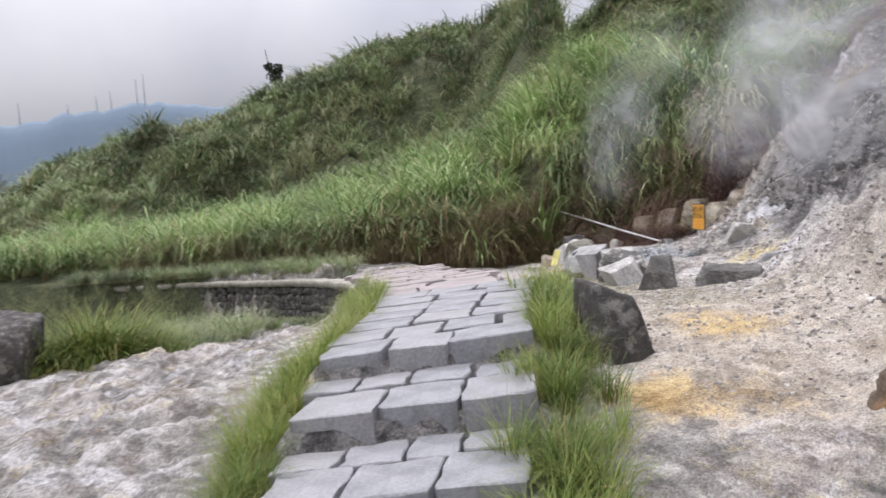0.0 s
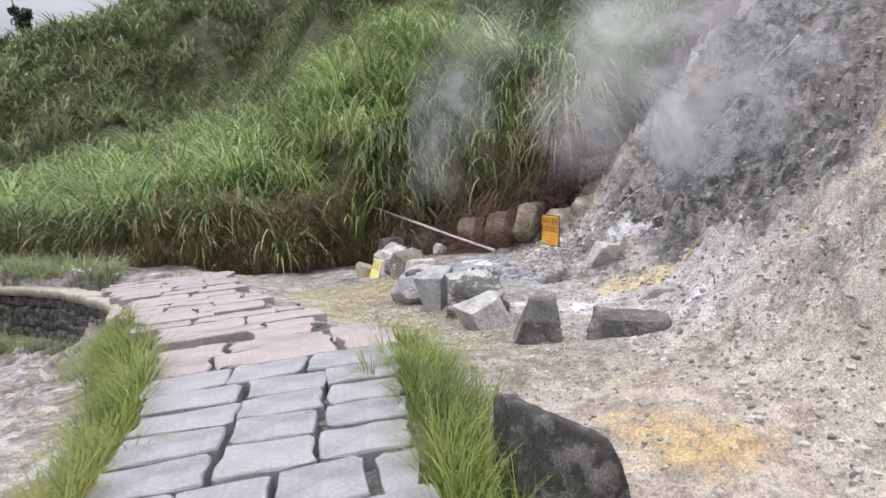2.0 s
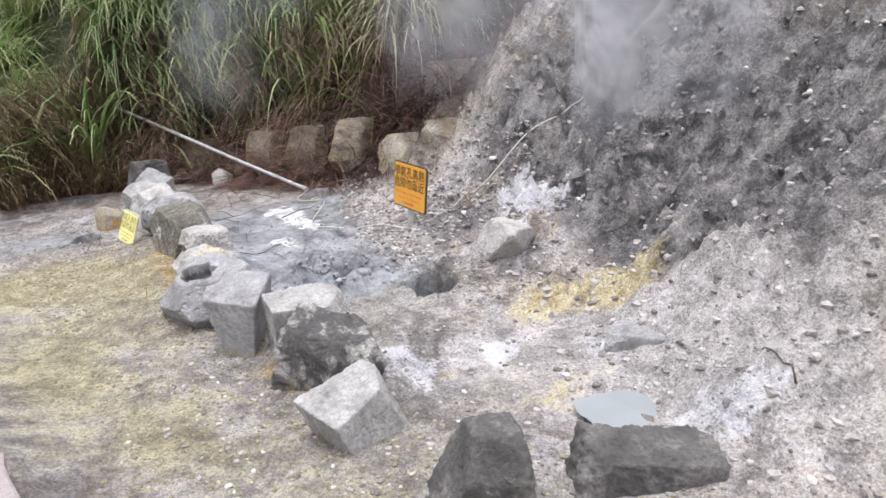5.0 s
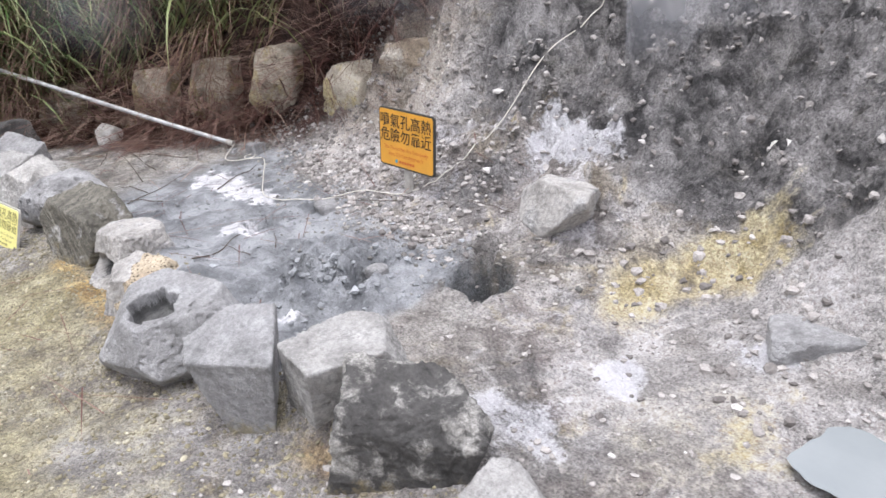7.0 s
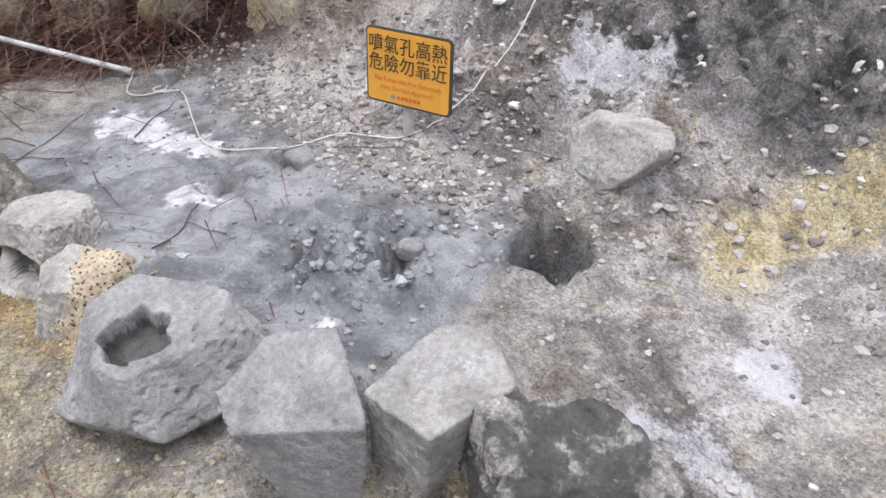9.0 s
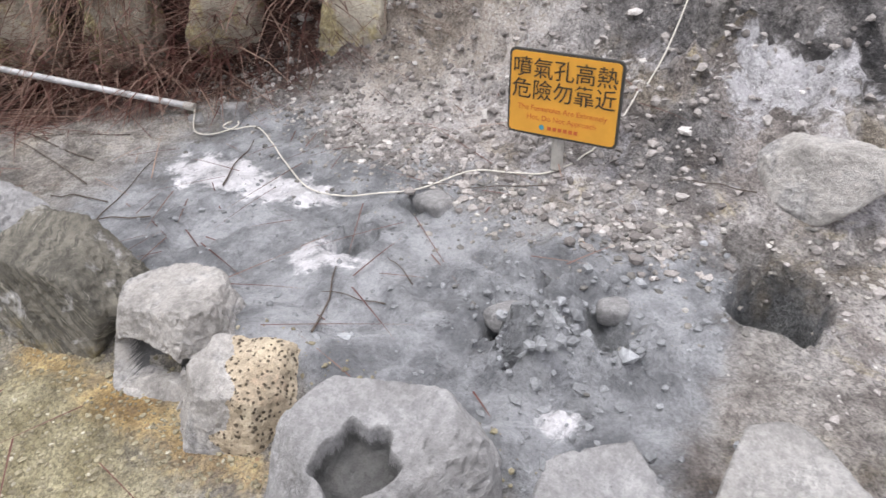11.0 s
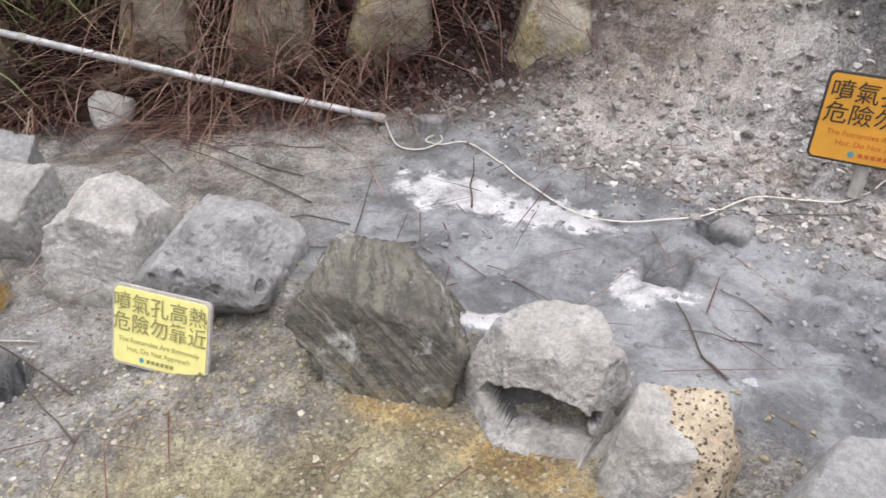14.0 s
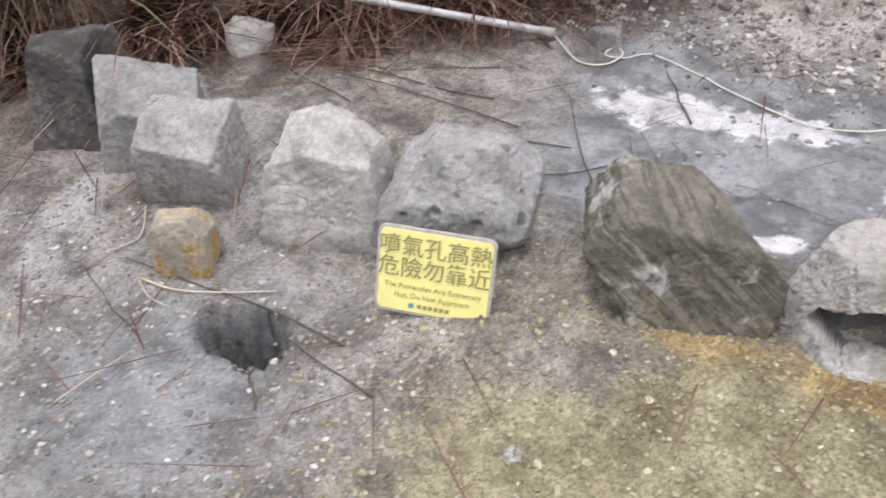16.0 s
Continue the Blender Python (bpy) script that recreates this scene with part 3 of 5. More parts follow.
def build_ground():
    gx, gy = spread(1.13, -3.4, 5.8, 0.027, 2600), spread(1.13, 3.0, 14.8, 0.027, 2600)
    x, y = (a.ravel() for a in np.meshgrid(gx, gy))
    z = land(x, y) + rough(x, y)
    nx, ny = len(gx), len(gy)
    i = (np.arange(ny - 1)[:, None] * nx + np.arange(nx - 1)).ravel()
    me = mesh_of("ground", np.stack([x, y, z], 1), np.stack([i, i + 1, i + nx + 1, i + nx], 1))
    d, b, line = x - slope_foot(y), bank_distance(x, y), rock_line(y)
    w = fbm(x * 1.1, y * 1.1, seed=61, octaves=4)
    left, right = path_edges(y)
    pale = sstep(-0.6, 0.6, d) * 0.45 + 0.35 * sstep(-0.9, -1.5, x) + 0.35 * w * sstep(-0.5, 0.5, d) + 0.4 * blob(x, y, 2.5, 5.0, 1.0, 1.2) + 0.45 * blob(x, y, 2.9, 7.5, 0.6, 0.8) + 0.35 * blob(x, y, 3.6, 6.6, 0.8, 0.8)
    dark = 0.82 * blob(x, y, 4.5, 8.0, 0.9, 1.3) + 0.8 * blob(x, y, 4.0, 7.1, 0.5, 0.6) + 0.6 * blob(x, y, 3.35, 9.1, 0.28, 0.32) + 0.65 * blob(x, y, 4.1, 8.5, 0.5, 0.75) + 0.65 * blob(x, y, 4.4, 9.3, 0.5, 0.6) + 0.75 * blob(x, y, 6.2, 9.0, 1.6, 2.2) + 0.4 * blob(x, y, 3.2, 5.6, 0.5) + 0.25 * w * (d > 0)
    dark = dark + 0.6 * blob(x, y, -1.4, 11, 0.4, 1.2)
    # mask over the pits whose inner shade is painted onto their mud
    damp_shade = 1.8 * blob(x, y, 2.86, 8.58, 0.13) + 1.6 * blob(x, y, 1.49, 11.86, 0.10, 0.14) + 0.6 * blob(x, y, 3.05, 8.72, 0.08) + 0.5 * blob(x, y, 2.66, 10.02, 0.1) + 0.6 * (blob(x, y, 2.30, 9.22, 0.07) + blob(x, y, 2.53, 9.02, 0.08) + blob(x, y, 2.64, 9.25, 0.06) + blob(x, y, 2.42, 9.32, 0.06))
    gravel = sstep(0.3, -0.2, d) * sstep(4.8, 6.4, y) * sstep(0.3, 0.7, x) * (0.62 + 0.35 * w) * sstep(13.2, 12.2, y) * (1 - 0.85 * blob(x, y, 2.9, 7.6, 0.65, 0.85))
    olive = (0.72 + 0.3 * w) * (0.95 * blob(x, y, 0.9, 9.6, 0.8, 1.5) + 0.75 * blob(x, y, 1.2, 7.9, 0.45, 0.5) + 1.15 * blob(x, y, 1.30, 10.6, 0.5, 0.6) + 0.35 * blob(x, y, 1.9, 5.6, 0.5, 0.5) + 0.6 * blob(x, y, 2.6, 7.4, 0.5, 0.35) + 0.5 * blob(x, y, 1.5, 6.9, 0.5))
    mud = sstep(line, line + 0.15, x) * sstep(8.5, 8.85, y) * sstep(11.8, 10.8, y) * sstep(0.25, -0.2, d + 0.2 * w) * 0.95 + 0.8 * blob(x, y, 1.2, 12.0, 0.5, 0.55)
    mud = mud + 0.4 * blob(x, y, 2.2, 12.3, 0.5, 0.7)
    sulphur = 0.7 * blob(x, y, 3.22, 8.02, 0.28, 0.22) + 0.75 * blob(x, y, 3.55, 7.72, 0.26, 0.24) + 0.5 * blob(x, y, 2.7, 7.3, 0.3, 0.2) + 0.45 * blob(x, y, 1.9, 5.5, 0.4, 0.25)
    rust = 0.45 * blob(x, y, 1.6, 5.1, 0.3, 0.25) + 0.5 * blob(x, y, 1.45, 3.6, 0.4, 0.35) + 0.62 * blob(x, y, 1.78, 4.68, 0.42, 0.30) + 0.7 * blob(x, y, 0.95, 3.75, 0.25, 0.3) + 0.6 * blob(x, y, 1.78, 10.28, 0.12, 0.22) + 0.65 * blob(x, y, 1.78, 10.65, 0.1, 0.16) + 0.58 * blob(x, y, 1.70, 9.85, 0.12, 0.38) + 0.7 * blob(x, y, 4.6, 6.4, 0.3, 0.3) + 0.6 * blob(x, y, 3.48, 6.16, 0.2) + 0.55 * blob(x, y, 1.75, 8.3, 0.12, 0.3)
    cream = 1.1 * blob(x, y, 1.9, 4.5, 1.2, 1.7) + 0.5 * blob(x, y, 2.9, 12.0, 0.9, 0.9) + 0.45 * blob(x, y, 1.5, 6.6, 0.9, 0.9) + 0.35 * blob(x, y, 4.2, 10.2, 0.7, 0.7) + 0.4 * sstep(4.5, 6, x) * w + 0.35 * blob(x, y, 0.6, 12.2, 1.2, 0.8) + (0.55 + 0.5 * w) * blob(x, y, 4.3, 5.8, 1.3, 1.4)
    for cx, cy, rx, ry in ((1.62, 10.95, 0.12, 0.22), (1.58, 11.35, 0.12, 0.12), (1.45, 10.6, 0.10, 0.2), (1.35, 11.55, 0.2, 0.15), (1.2, 9.0, 0.12, 0.25), (1.55, 8.6, 0.12, 0.2), (1.4, 7.9, 0.15, 0.2)):
        pale = pale + 0.75 * blob(x, y, cx, cy, rx, ry)
        olive = olive - 0.5 * blob(x, y, cx, cy, rx, ry)
    pale = pale + 0.4 * blob(x, y, 2.9, 7.2, 0.9, 1.0) + 0.55 * blob(x, y, 3.75, 10.3, 0.5, 0.55)
    cream = cream + 0.7 * blob(x, y, 2.3, 13.5, 0.6, 0.5) + 0.5 * blob(x, y, 3.8, 8.7, 0.4, 0.5) + 0.6 * blob(x, y, 4.1, 10.5, 0.6, 0.5)
    white = 0.0
    for cx, cy, rx, ry in ((2.9, 10.95, 0.2, 0.32), (2.88, 10.42, 0.14, 0.3), (2.16, 10.47, 0.1, 0.16), (2.52, 10.06, 0.16, 0.2), (2.14, 9.02, 0.1, 0.1), (3.74, 8.74, 0.30, 0.42), (2.3, 7.9, 0.2, 0.3), (1.35, 11.0, 0.06, 0.06), (2.9, 6.6, 0.25, 0.3), (2.75, 7.78, 0.16, 0.14), (3.1, 7.4, 0.14, 0.2)):
        white = white + 0.70 * blob(x, y, cx, cy, rx, ry)
    humus = sstep(-1.1, -0.15, b) * sstep(2.2, 3.2, x) * sstep(-1, 0.5, 3 - np.abs(x - 4)) * 0.9 + 0.9 * sstep(-0.25, 0.05, b)
    turf = sstep(0.5, 1.4, b) * sstep(4.6, 3.6, x - 0.8 * np.maximum(b - 2, 0)) + sstep(-4, -6, x) * sstep(7, 9, y - 0.3 * x) + sstep(30, 40, np.hypot(x, y))
    on_path = (x > left + 0.02) & (x < right - 0.02) & (y < 12)
    for name, v in (("pale", pale), ("cream", cream), ("dark", np.where(on_path, 1.2, dark)), ("gravel", gravel), ("olive", olive), ("mud", mud), ("sulphur", sulphur), ("rust", rust), ("white", white), ("humus", humus), ("turf", turf), ("damp_shade", damp_shade)):
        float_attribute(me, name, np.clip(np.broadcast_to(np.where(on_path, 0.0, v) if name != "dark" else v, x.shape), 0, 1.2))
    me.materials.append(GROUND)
    return tagged(new("ground", me), "bare fumarole ground of pale crust, grey mud, sulphur stains and gravel", "ground", kind="structure")


ground = build_ground()


# ---- rocks ----
def sphere_points(levels):
    bm = bmesh.new()
    bmesh.ops.create_icosphere(bm, subdivisions=levels, radius=1)
    v = np.array([p.co for p in bm.verts])
    f = np.array([[p.index for p in q.verts] for q in bm.faces])
    bm.free()
    return v, f


SPHERES = {n: sphere_points(n) for n in (1, 3, 5, 6, 7)}


def polar(v, planes, sharp):
    """Radius, in the directions v, of the body that the planes bound, its edges rounded the more the less sharp."""
    total = 0.0
    for a, b, c, d in planes:
        total = total + (np.maximum(v @ np.array((a, b, c)), 0) / d) ** sharp
    return total ** (-1 / sharp)


def rock_shape(size, seed, cuts=(), sharp=18.0, boxy=0.9, bumps=0.03, chips=0.03, levels=6, facets_cut=16, depth=0.80):
    """A broken stone: a half-rounded block cut by planes, with lumps and chips. cuts: (normal x, y, z, distance), in half sizes."""
    v, f = SPHERES[levels]
    rng = np.random.RandomState(seed)
    planes = []
    for axis in range(3):
        for sign in (-1, 1):
            n = rng.normal(0, 0.13, 3)
            n[axis] = sign
            planes.append((*(n / np.linalg.norm(n)), boxy * rng.uniform(0.92, 1.06)))
    for _ in range(5):
        n = rng.normal(0, 1, 3)
        planes.append((*(n / np.linalg.norm(n)), rng.uniform(1.02, 1.25)))
    for c in cuts:
        n = np.array(c[:3], float)
        planes.append((*(n / np.linalg.norm(n)), c[3]))
    p = v * polar(v, planes, sharp)[:, None]
    facets = []
    for _ in range(facets_cut):
        n = rng.normal(0, 1, 3)
        n /= np.linalg.norm(n)
        facets.append((*n, (p @ n).max() * rng.uniform(depth, 0.98)))
    p = v * polar(v, planes + facets, sharp * 5)[:, None]
    s = seed * 7.3
    lump = fbm(p[:, 0] * 2.1 + s, p[:, 1] * 2.1, p[:, 2] * 2.1, 4, seed, 0.5)
    chip = np.abs(fbm(p[:, 0] * 6 + s, p[:, 1] * 6, p[:, 2] * 6, 4, seed + 9, 0.62))
    p = p * (1 + bumps * lump - chips * chip)[:, None]
    return p * (np.array(size) / 2), f


def rock(name, x, y, size, yaw, seed, mat, label, top=None, sink=0.12, group="", category="boulder", **shape):
    """A stone on the ground at x, y. top: height of its highest point."""
    p, f = rock_shape(size, seed, **shape)
    m = pose(0, 0, 0, 0, 0, yaw)
    p = p @ np.array(m.to_3x3()).T
    ground_z = float(land(x, y))
    z = top - p[:, 2].max() if top is not None else ground_z - p[:, 2].min() - sink * size[2]
    z = min(z, ground_z - p[:, 2].min() - 0.03)
    me = mesh_of(name, p, f)
    me.materials.append(mat)
    ob = new(name, me)
    ob.location = (x, y, z)
    return tagged(ob, label, category, group)


def side(az, up, out):
    """A flat side of a stone: the bearing and the rise of its outward normal, in degrees, and its distance from the middle."""
    a, e = radians(az), radians(up)
    return (math.cos(a) * math.cos(e), math.sin(a) * math.cos(e), math.sin(e), out)


def stone(name, middle, sides, seed, mat, label, sharp=26.0, lumps=0.03, chips=0.035, facets_cut=9, depth=0.93, deep=0.30, hollows=(), second=None, group="", category="boulder"):
    """A stone bounded by flat sides, with broken corners, lumps and chips. hollows: (bearing, rise, half width, half height, depth) of scooped-out places. second: (material, bearing, offset), the stuff of its far half."""
    v, f = SPHERES[7 if hollows else 6]
    rng = np.random.RandomState(seed)
    planes = [side(*q) for q in sides] + [(0, 0, -1, deep)]
    p = v * polar(v, planes, sharp)[:, None]
    for _ in range(facets_cut):
        n = rng.normal(0, 1, 3)
        n /= np.linalg.norm(n)
        planes.append((*n, (p @ n).max() * rng.uniform(depth, 1.0)))
    p = v * polar(v, planes, sharp * 3.5)[:, None]
    size = np.abs(p).max()
    q = p / size
    o = seed * 7.3
    lump = fbm(q[:, 0] * 2.2 + o, q[:, 1] * 2.2, q[:, 2] * 2.2, 4, seed, 0.5)
    chip = np.abs(fbm(q[:, 0] * 7 + o, q[:, 1] * 7, q[:, 2] * 7, 4, seed + 9, 0.62))
    pick = np.maximum(fbm(q[:, 0] * 17 + o, q[:, 1] * 17, q[:, 2] * 17, 2, seed + 5) - 0.35, 0)
    p = p * (1 + lumps * lump - chips * chip - 0.06 * pick)[:, None]
    slot = np.zeros(len(p))
    for az, up, wide, high, into in hollows:
        n = np.array(side(az, up, 1)[:3])
        across = np.array((-math.sin(radians(az)), math.cos(radians(az)), 0))
        over = np.cross(n, across)
        a, b = (p @ across) / wide, (p @ over) / high
        a, b = a + 0.32 * vnoise(b * 2.1 + o, a * 0.7, 0, seed + 3), b + 0.32 * vnoise(a * 2.1 + o, b * 0.7, 0, seed + 4)
        d = np.where(p @ n > 0, (np.abs(a) ** 3 + np.abs(b) ** 3) ** (1 / 3), 9)
        p = p - n[None] * (into * sstep(1.06, 0.86, d))[:, None]
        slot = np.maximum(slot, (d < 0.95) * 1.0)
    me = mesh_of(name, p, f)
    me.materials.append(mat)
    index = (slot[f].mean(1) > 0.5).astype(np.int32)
    # faces inside a hollow take the stone with shade in its colour
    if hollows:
        me.materials.append(SHADED_ROCK)
    if second:
        me.materials.append(second[0])
        n = np.array(side(second[1], 0, 1)[:3])
        edge = p @ n + 0.045 * fbm(p[:, 0] * 14, p[:, 1] * 14, p[:, 2] * 14, 3, seed) - second[2]
        index = np.where(edge[f].mean(1) > 0, len(me.materials) - 1, index).astype(np.int32)
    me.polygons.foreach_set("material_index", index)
    ob = new(name, me)
    ob.location = middle
    return tagged(ob, label, category, group)


ROW = "boulders edging the mud pool"
stone("boulder", (2.32, 13.12, -0.11), ((90, 75, 0.17), (200, 5, 0.14), (130, 10, 0.16), (275, 10, 0.14), (20, 10, 0.17), (230, 50, 0.19)), 1, DARK_ROCK, "dark grey angular boulder at the end of the row", group=ROW)
stone("boulder", (2.26, 12.74, -0.19), ((220, 70, 0.14), (205, 0, 0.14), (130, 5, 0.18), (300, 5, 0.21), (20, 10, 0.17), (170, 45, 0.18)), 2, GREY_ROCK, "grey flat-sided boulder behind a dark boulder", group=ROW)
stone("boulder", (2.11, 12.45, -0.17), ((205, 58, 0.135), (190, -12, 0.13), (280, 12, 0.17), (110, 5, 0.17), (10, 5, 0.15), (90, 85, 0.155)), 3, LIT_TOP_ROCK, "grey boulder with a pale top", group=ROW, sharp=34)
stone("boulder", (2.08, 11.86, -0.10), ((190, 8, 0.145), (100, 5, 0.19), (285, 14, 0.18), (205, 68, 0.18), (120, 60, 0.185), (10, 10, 0.17), (300, 55, 0.19)), 5, CHALKY_ROCK, "squarish pale grey boulder with a flat front", group=ROW, sharp=34, lumps=0.04)
stone("boulder", (2.09, 11.40, -0.055), ((190, 0, 0.17), (190, 48, 0.155), (90, 85, 0.165), (110, 42, 0.18), (275, 0, 0.225), (265, 42, 0.185), (200, -42, 0.17), (90, -5, 0.26), (10, 5, 0.20)), 6, POCKED_ROCK, "grey pock-marked boulder behind the yellow sign", group=ROW, sharp=16, lumps=0.05)
stone("boulder", (1.98, 10.73, 0.0), ((188, 14, 0.145), (105, -41, 0.195), (100, 31, 0.275), (215, 80, 0.165), (300, 40, 0.19), (275, -10, 0.275), (10, 5, 0.20), (150, 30, 0.26)), 7, BAND_ROCK, "large streaked boulder with grey and ochre bands", group=ROW, sharp=15, depth=0.95, lumps=0.035, chips=0.05)
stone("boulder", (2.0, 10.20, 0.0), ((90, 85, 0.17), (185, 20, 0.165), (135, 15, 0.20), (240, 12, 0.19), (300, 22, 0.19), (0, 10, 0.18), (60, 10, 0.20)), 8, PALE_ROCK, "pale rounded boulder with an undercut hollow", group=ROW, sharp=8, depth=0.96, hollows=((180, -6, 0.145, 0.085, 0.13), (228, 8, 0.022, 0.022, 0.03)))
stone("crust", (1.88, 10.12, -0.14), ((190, 38, 0.075), (90, 80, 0.09), (110, 10, 0.20), (265, 10, 0.22), (0, 0, 0.12), (190, 10, 0.13)), 31, PALE_ROCK, "pale sloping crust of mineral below a hollowed boulder", sharp=12, lumps=0.08, deep=0.2, category="crust")
stone("boulder", (1.87, 9.85, -0.03), ((185, 74, 0.15), (145, 18, 0.165), (195, 12, 0.135), (250, 8, 0.15), (285, 20, 0.17), (20, 10, 0.14), (90, 10, 0.16)), 9, PALE_ROCK, "cream boulder whose one half is tan and full of small holes", group=ROW, sharp=13, lumps=0.05, second=(POROUS_ROCK, 288, -0.02))
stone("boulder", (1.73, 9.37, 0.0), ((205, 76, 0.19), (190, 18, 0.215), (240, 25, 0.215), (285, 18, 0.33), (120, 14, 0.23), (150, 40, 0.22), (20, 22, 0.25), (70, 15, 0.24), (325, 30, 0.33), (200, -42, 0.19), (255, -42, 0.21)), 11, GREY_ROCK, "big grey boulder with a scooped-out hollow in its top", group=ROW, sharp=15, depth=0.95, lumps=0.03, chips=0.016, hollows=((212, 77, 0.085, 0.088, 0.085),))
stone("boulder", (1.76, 8.78, 0.08), ((196, 73, 0.19), (213, -4, 0.14), (140, -24, 0.125), (322, -3, 0.115), (40, 5, 0.16), (90, 0, 0.16)), 12, GREY_ROCK, "upright grey block with a sharp edge and slanted top", group=ROW, sharp=60, lumps=0.018, chips=0.025, facets_cut=5, depth=0.96)
stone("boulder", (1.96, 8.48, 0.13), ((235, 84, 0.152), (174, -8, 0.16), (252, -8, 0.115), (5, 5, 0.235), (85, 0, 0.125), (315, 30, 0.225), (40, 40, 0.25)), 13, LIT_TOP_ROCK, "pale square block with a flat top face", group=ROW, sharp=60, lumps=0.016, chips=0.022, facets_cut=5, depth=0.96)
stone("boulder", (1.95, 8.07, 0.10), ((255, 74, 0.155), (222, 4, 0.14), (300, -18, 0.22), (130, 5, 0.26), (41, 10, 0.18), (350, 12, 0.20), (230, 40, 0.155)), 14, BLOTCHED_ROCK, "dark mottled boulder with pale blotches", group=ROW, sharp=22, lumps=0.06, chips=0.06)
stone("boulder", (1.78, 7.55, 0.10), ((205, 72, 0.14), (284, 12, 0.125), (192, -26, 0.135), (95, 0, 0.14), (15, 15, 0.19), (330, 30, 0.17)), 15, LIT_TOP_ROCK, "grey wedge-shaped boulder with a slanted top", group=ROW, sharp=44, lumps=0.02, facets_cut=6)
stone("boulder", (1.93, 6.82, 0.17), ((243, -2, 0.115), (243, 36, 0.145), (160, 22, 0.145), (340, 8, 0.13), (90, 85, 0.215), (63, 5, 0.16)), 16, DARK_ROCK, "stumpy dark boulder with a flat grey face", group=ROW, sharp=12, facets_cut=7, lumps=0.05)
stone("boulder", (2.47, 6.59, 0.15), ((237, 6, 0.11), (237, 78, 0.125), (147, 10, 0.265), (327, 18, 0.27), (57, 5, 0.14), (180, 45, 0.22)), 17, DARK_ROCK, "long low dark boulder with a broken top", group=ROW, sharp=13, lumps=0.10, chips=0.06)
rock("stone", 1.75, 12.23, (0.20, 0.20, 0.30), 20, 4, ORANGE_ROCK, "small cream stone with an orange sulphur stain", -0.12, category="stone")
rock("boulder", 3.37, 8.58, (0.34, 0.42, 0.36), 10, 18, PALE_ROCK, "pale angular boulder on the slope beside the sign", 0.49, cuts=((-0.6, 0.5, 0.3, 0.7), (-0.3, -0.6, -0.5, 0.7)))
rock("boulder", 3.22, 7.3, (0.26, 0.34, 0.2), 30, 19, GREY_ROCK, "low grey stone with an orange stain on the slope", 0.31)
rock("boulder", 0.955, 4.42, (0.42, 0.52, 0.68), 8, 20, BLACK_STONE, "black weathered boulder speckled with lichen beside the steps", 0.57, levels=6, facets_cut=8, depth=0.9, cuts=((0.85, -0.2, 0.45, 0.70), (-0.4, -0.8, 0.4, 0.9)), sharp=7)
rock("boulder", 2.40, 3.0, (1.1, 1.3, 1.2), 15, 21, RUSTY_ROCK, "big rusty brown boulder standing on the slope", 0.58, levels=6, bumps=0.08, chips=0.06)
rock("boulder", -4.75, 8.0, (1.0, 0.8, 1.0), 10, 22, BLACK_STONE, "dark grey boulder among the grass below the wall", 0.16, levels=5, sharp=14)
stone("boulder", (4.02, 10.86, 0.42), ((200, 30, 0.165), (190, -10, 0.17), (110, 15, 0.17), (280, 10, 0.18), (90, 80, 0.17), (20, 10, 0.2), (250, 55, 0.18)), 23, CREAM_ROCK, "yellowish boulder lodged in the foot of the bank", sharp=9, lumps=0.06)
stone("boulder", (4.28, 10.40, 0.66), ((215, 40, 0.12), (200, -15, 0.18), (120, 10, 0.28), (300, 10, 0.30), (90, 80, 0.12), (20, 10, 0.20)), 33, OCHRE_ROCK, "ochre-brown ledge of rock jutting from the slope", sharp=14, lumps=0.09, chips=0.06)
stone("boulder", (4.62, 10.85, 1.10), ((215, 40, 0.13), (200, -15, 0.18), (120, 10, 0.30), (300, 10, 0.28), (90, 80, 0.13), (20, 10, 0.22)), 34, OCHRE_ROCK, "brown crumbling rock on the edge of the gully", sharp=14, lumps=0.09, chips=0.06, deep=0.4)
stone("boulder", (3.78, 12.33, 0.22), ((210, 25, 0.17), (200, -10, 0.18), (120, 10, 0.20), (290, 12, 0.21), (90, 80, 0.22), (30, 10, 0.2)), 24, CREAM_ROCK, "cream boulder half hidden by dead grass", sharp=9, lumps=0.07)
stone("boulder", (4.00, 11.72, 0.36), ((210, 25, 0.17), (200, -10, 0.19), (120, 10, 0.20), (290, 12, 0.20), (90, 80, 0.24), (30, 10, 0.2)), 25, CREAM_ROCK, "cream boulder stuck in the thatch of dead grass", sharp=9, lumps=0.07)
stone("boulder", (3.52, 12.86, 0.14), ((210, 25, 0.15), (200, -10, 0.16), (120, 10, 0.18), (290, 12, 0.19), (90, 80, 0.18), (30, 10, 0.2)), 35, CREAM_ROCK, "pale boulder behind hanging dead grass", sharp=9, lumps=0.07)
stone("boulder", (3.06, 13.72, -0.10), ((210, 25, 0.18), (200, -10, 0.20), (120, 10, 0.24), (290, 12, 0.22), (90, 80, 0.22), (30, 10, 0.2)), 26, CREAM_ROCK, "pale boulder at the bank's foot under the grass", sharp=9, lumps=0.07)
rock("stone", 2.97, 12.72, (0.18, 0.25, 0.19), 25, 27, COBBLE, "smooth pale cobble lying on grey mud", None, 0.04, levels=5, sharp=5, category="stone")
rock("stone", 3.37, 11.19, (0.12, 0.14, 0.13), 15, 28, GREY_ROCK, "small grey stone by the end of the pipe", None, 0.15, levels=5, category="stone")
rock("stone", 3.30, 13.06, (0.12, 0.17, 0.11), 15, 29, CREAM_ROCK, "small yellowish stone in the dead grass", None, 0.2, levels=5, category="stone")
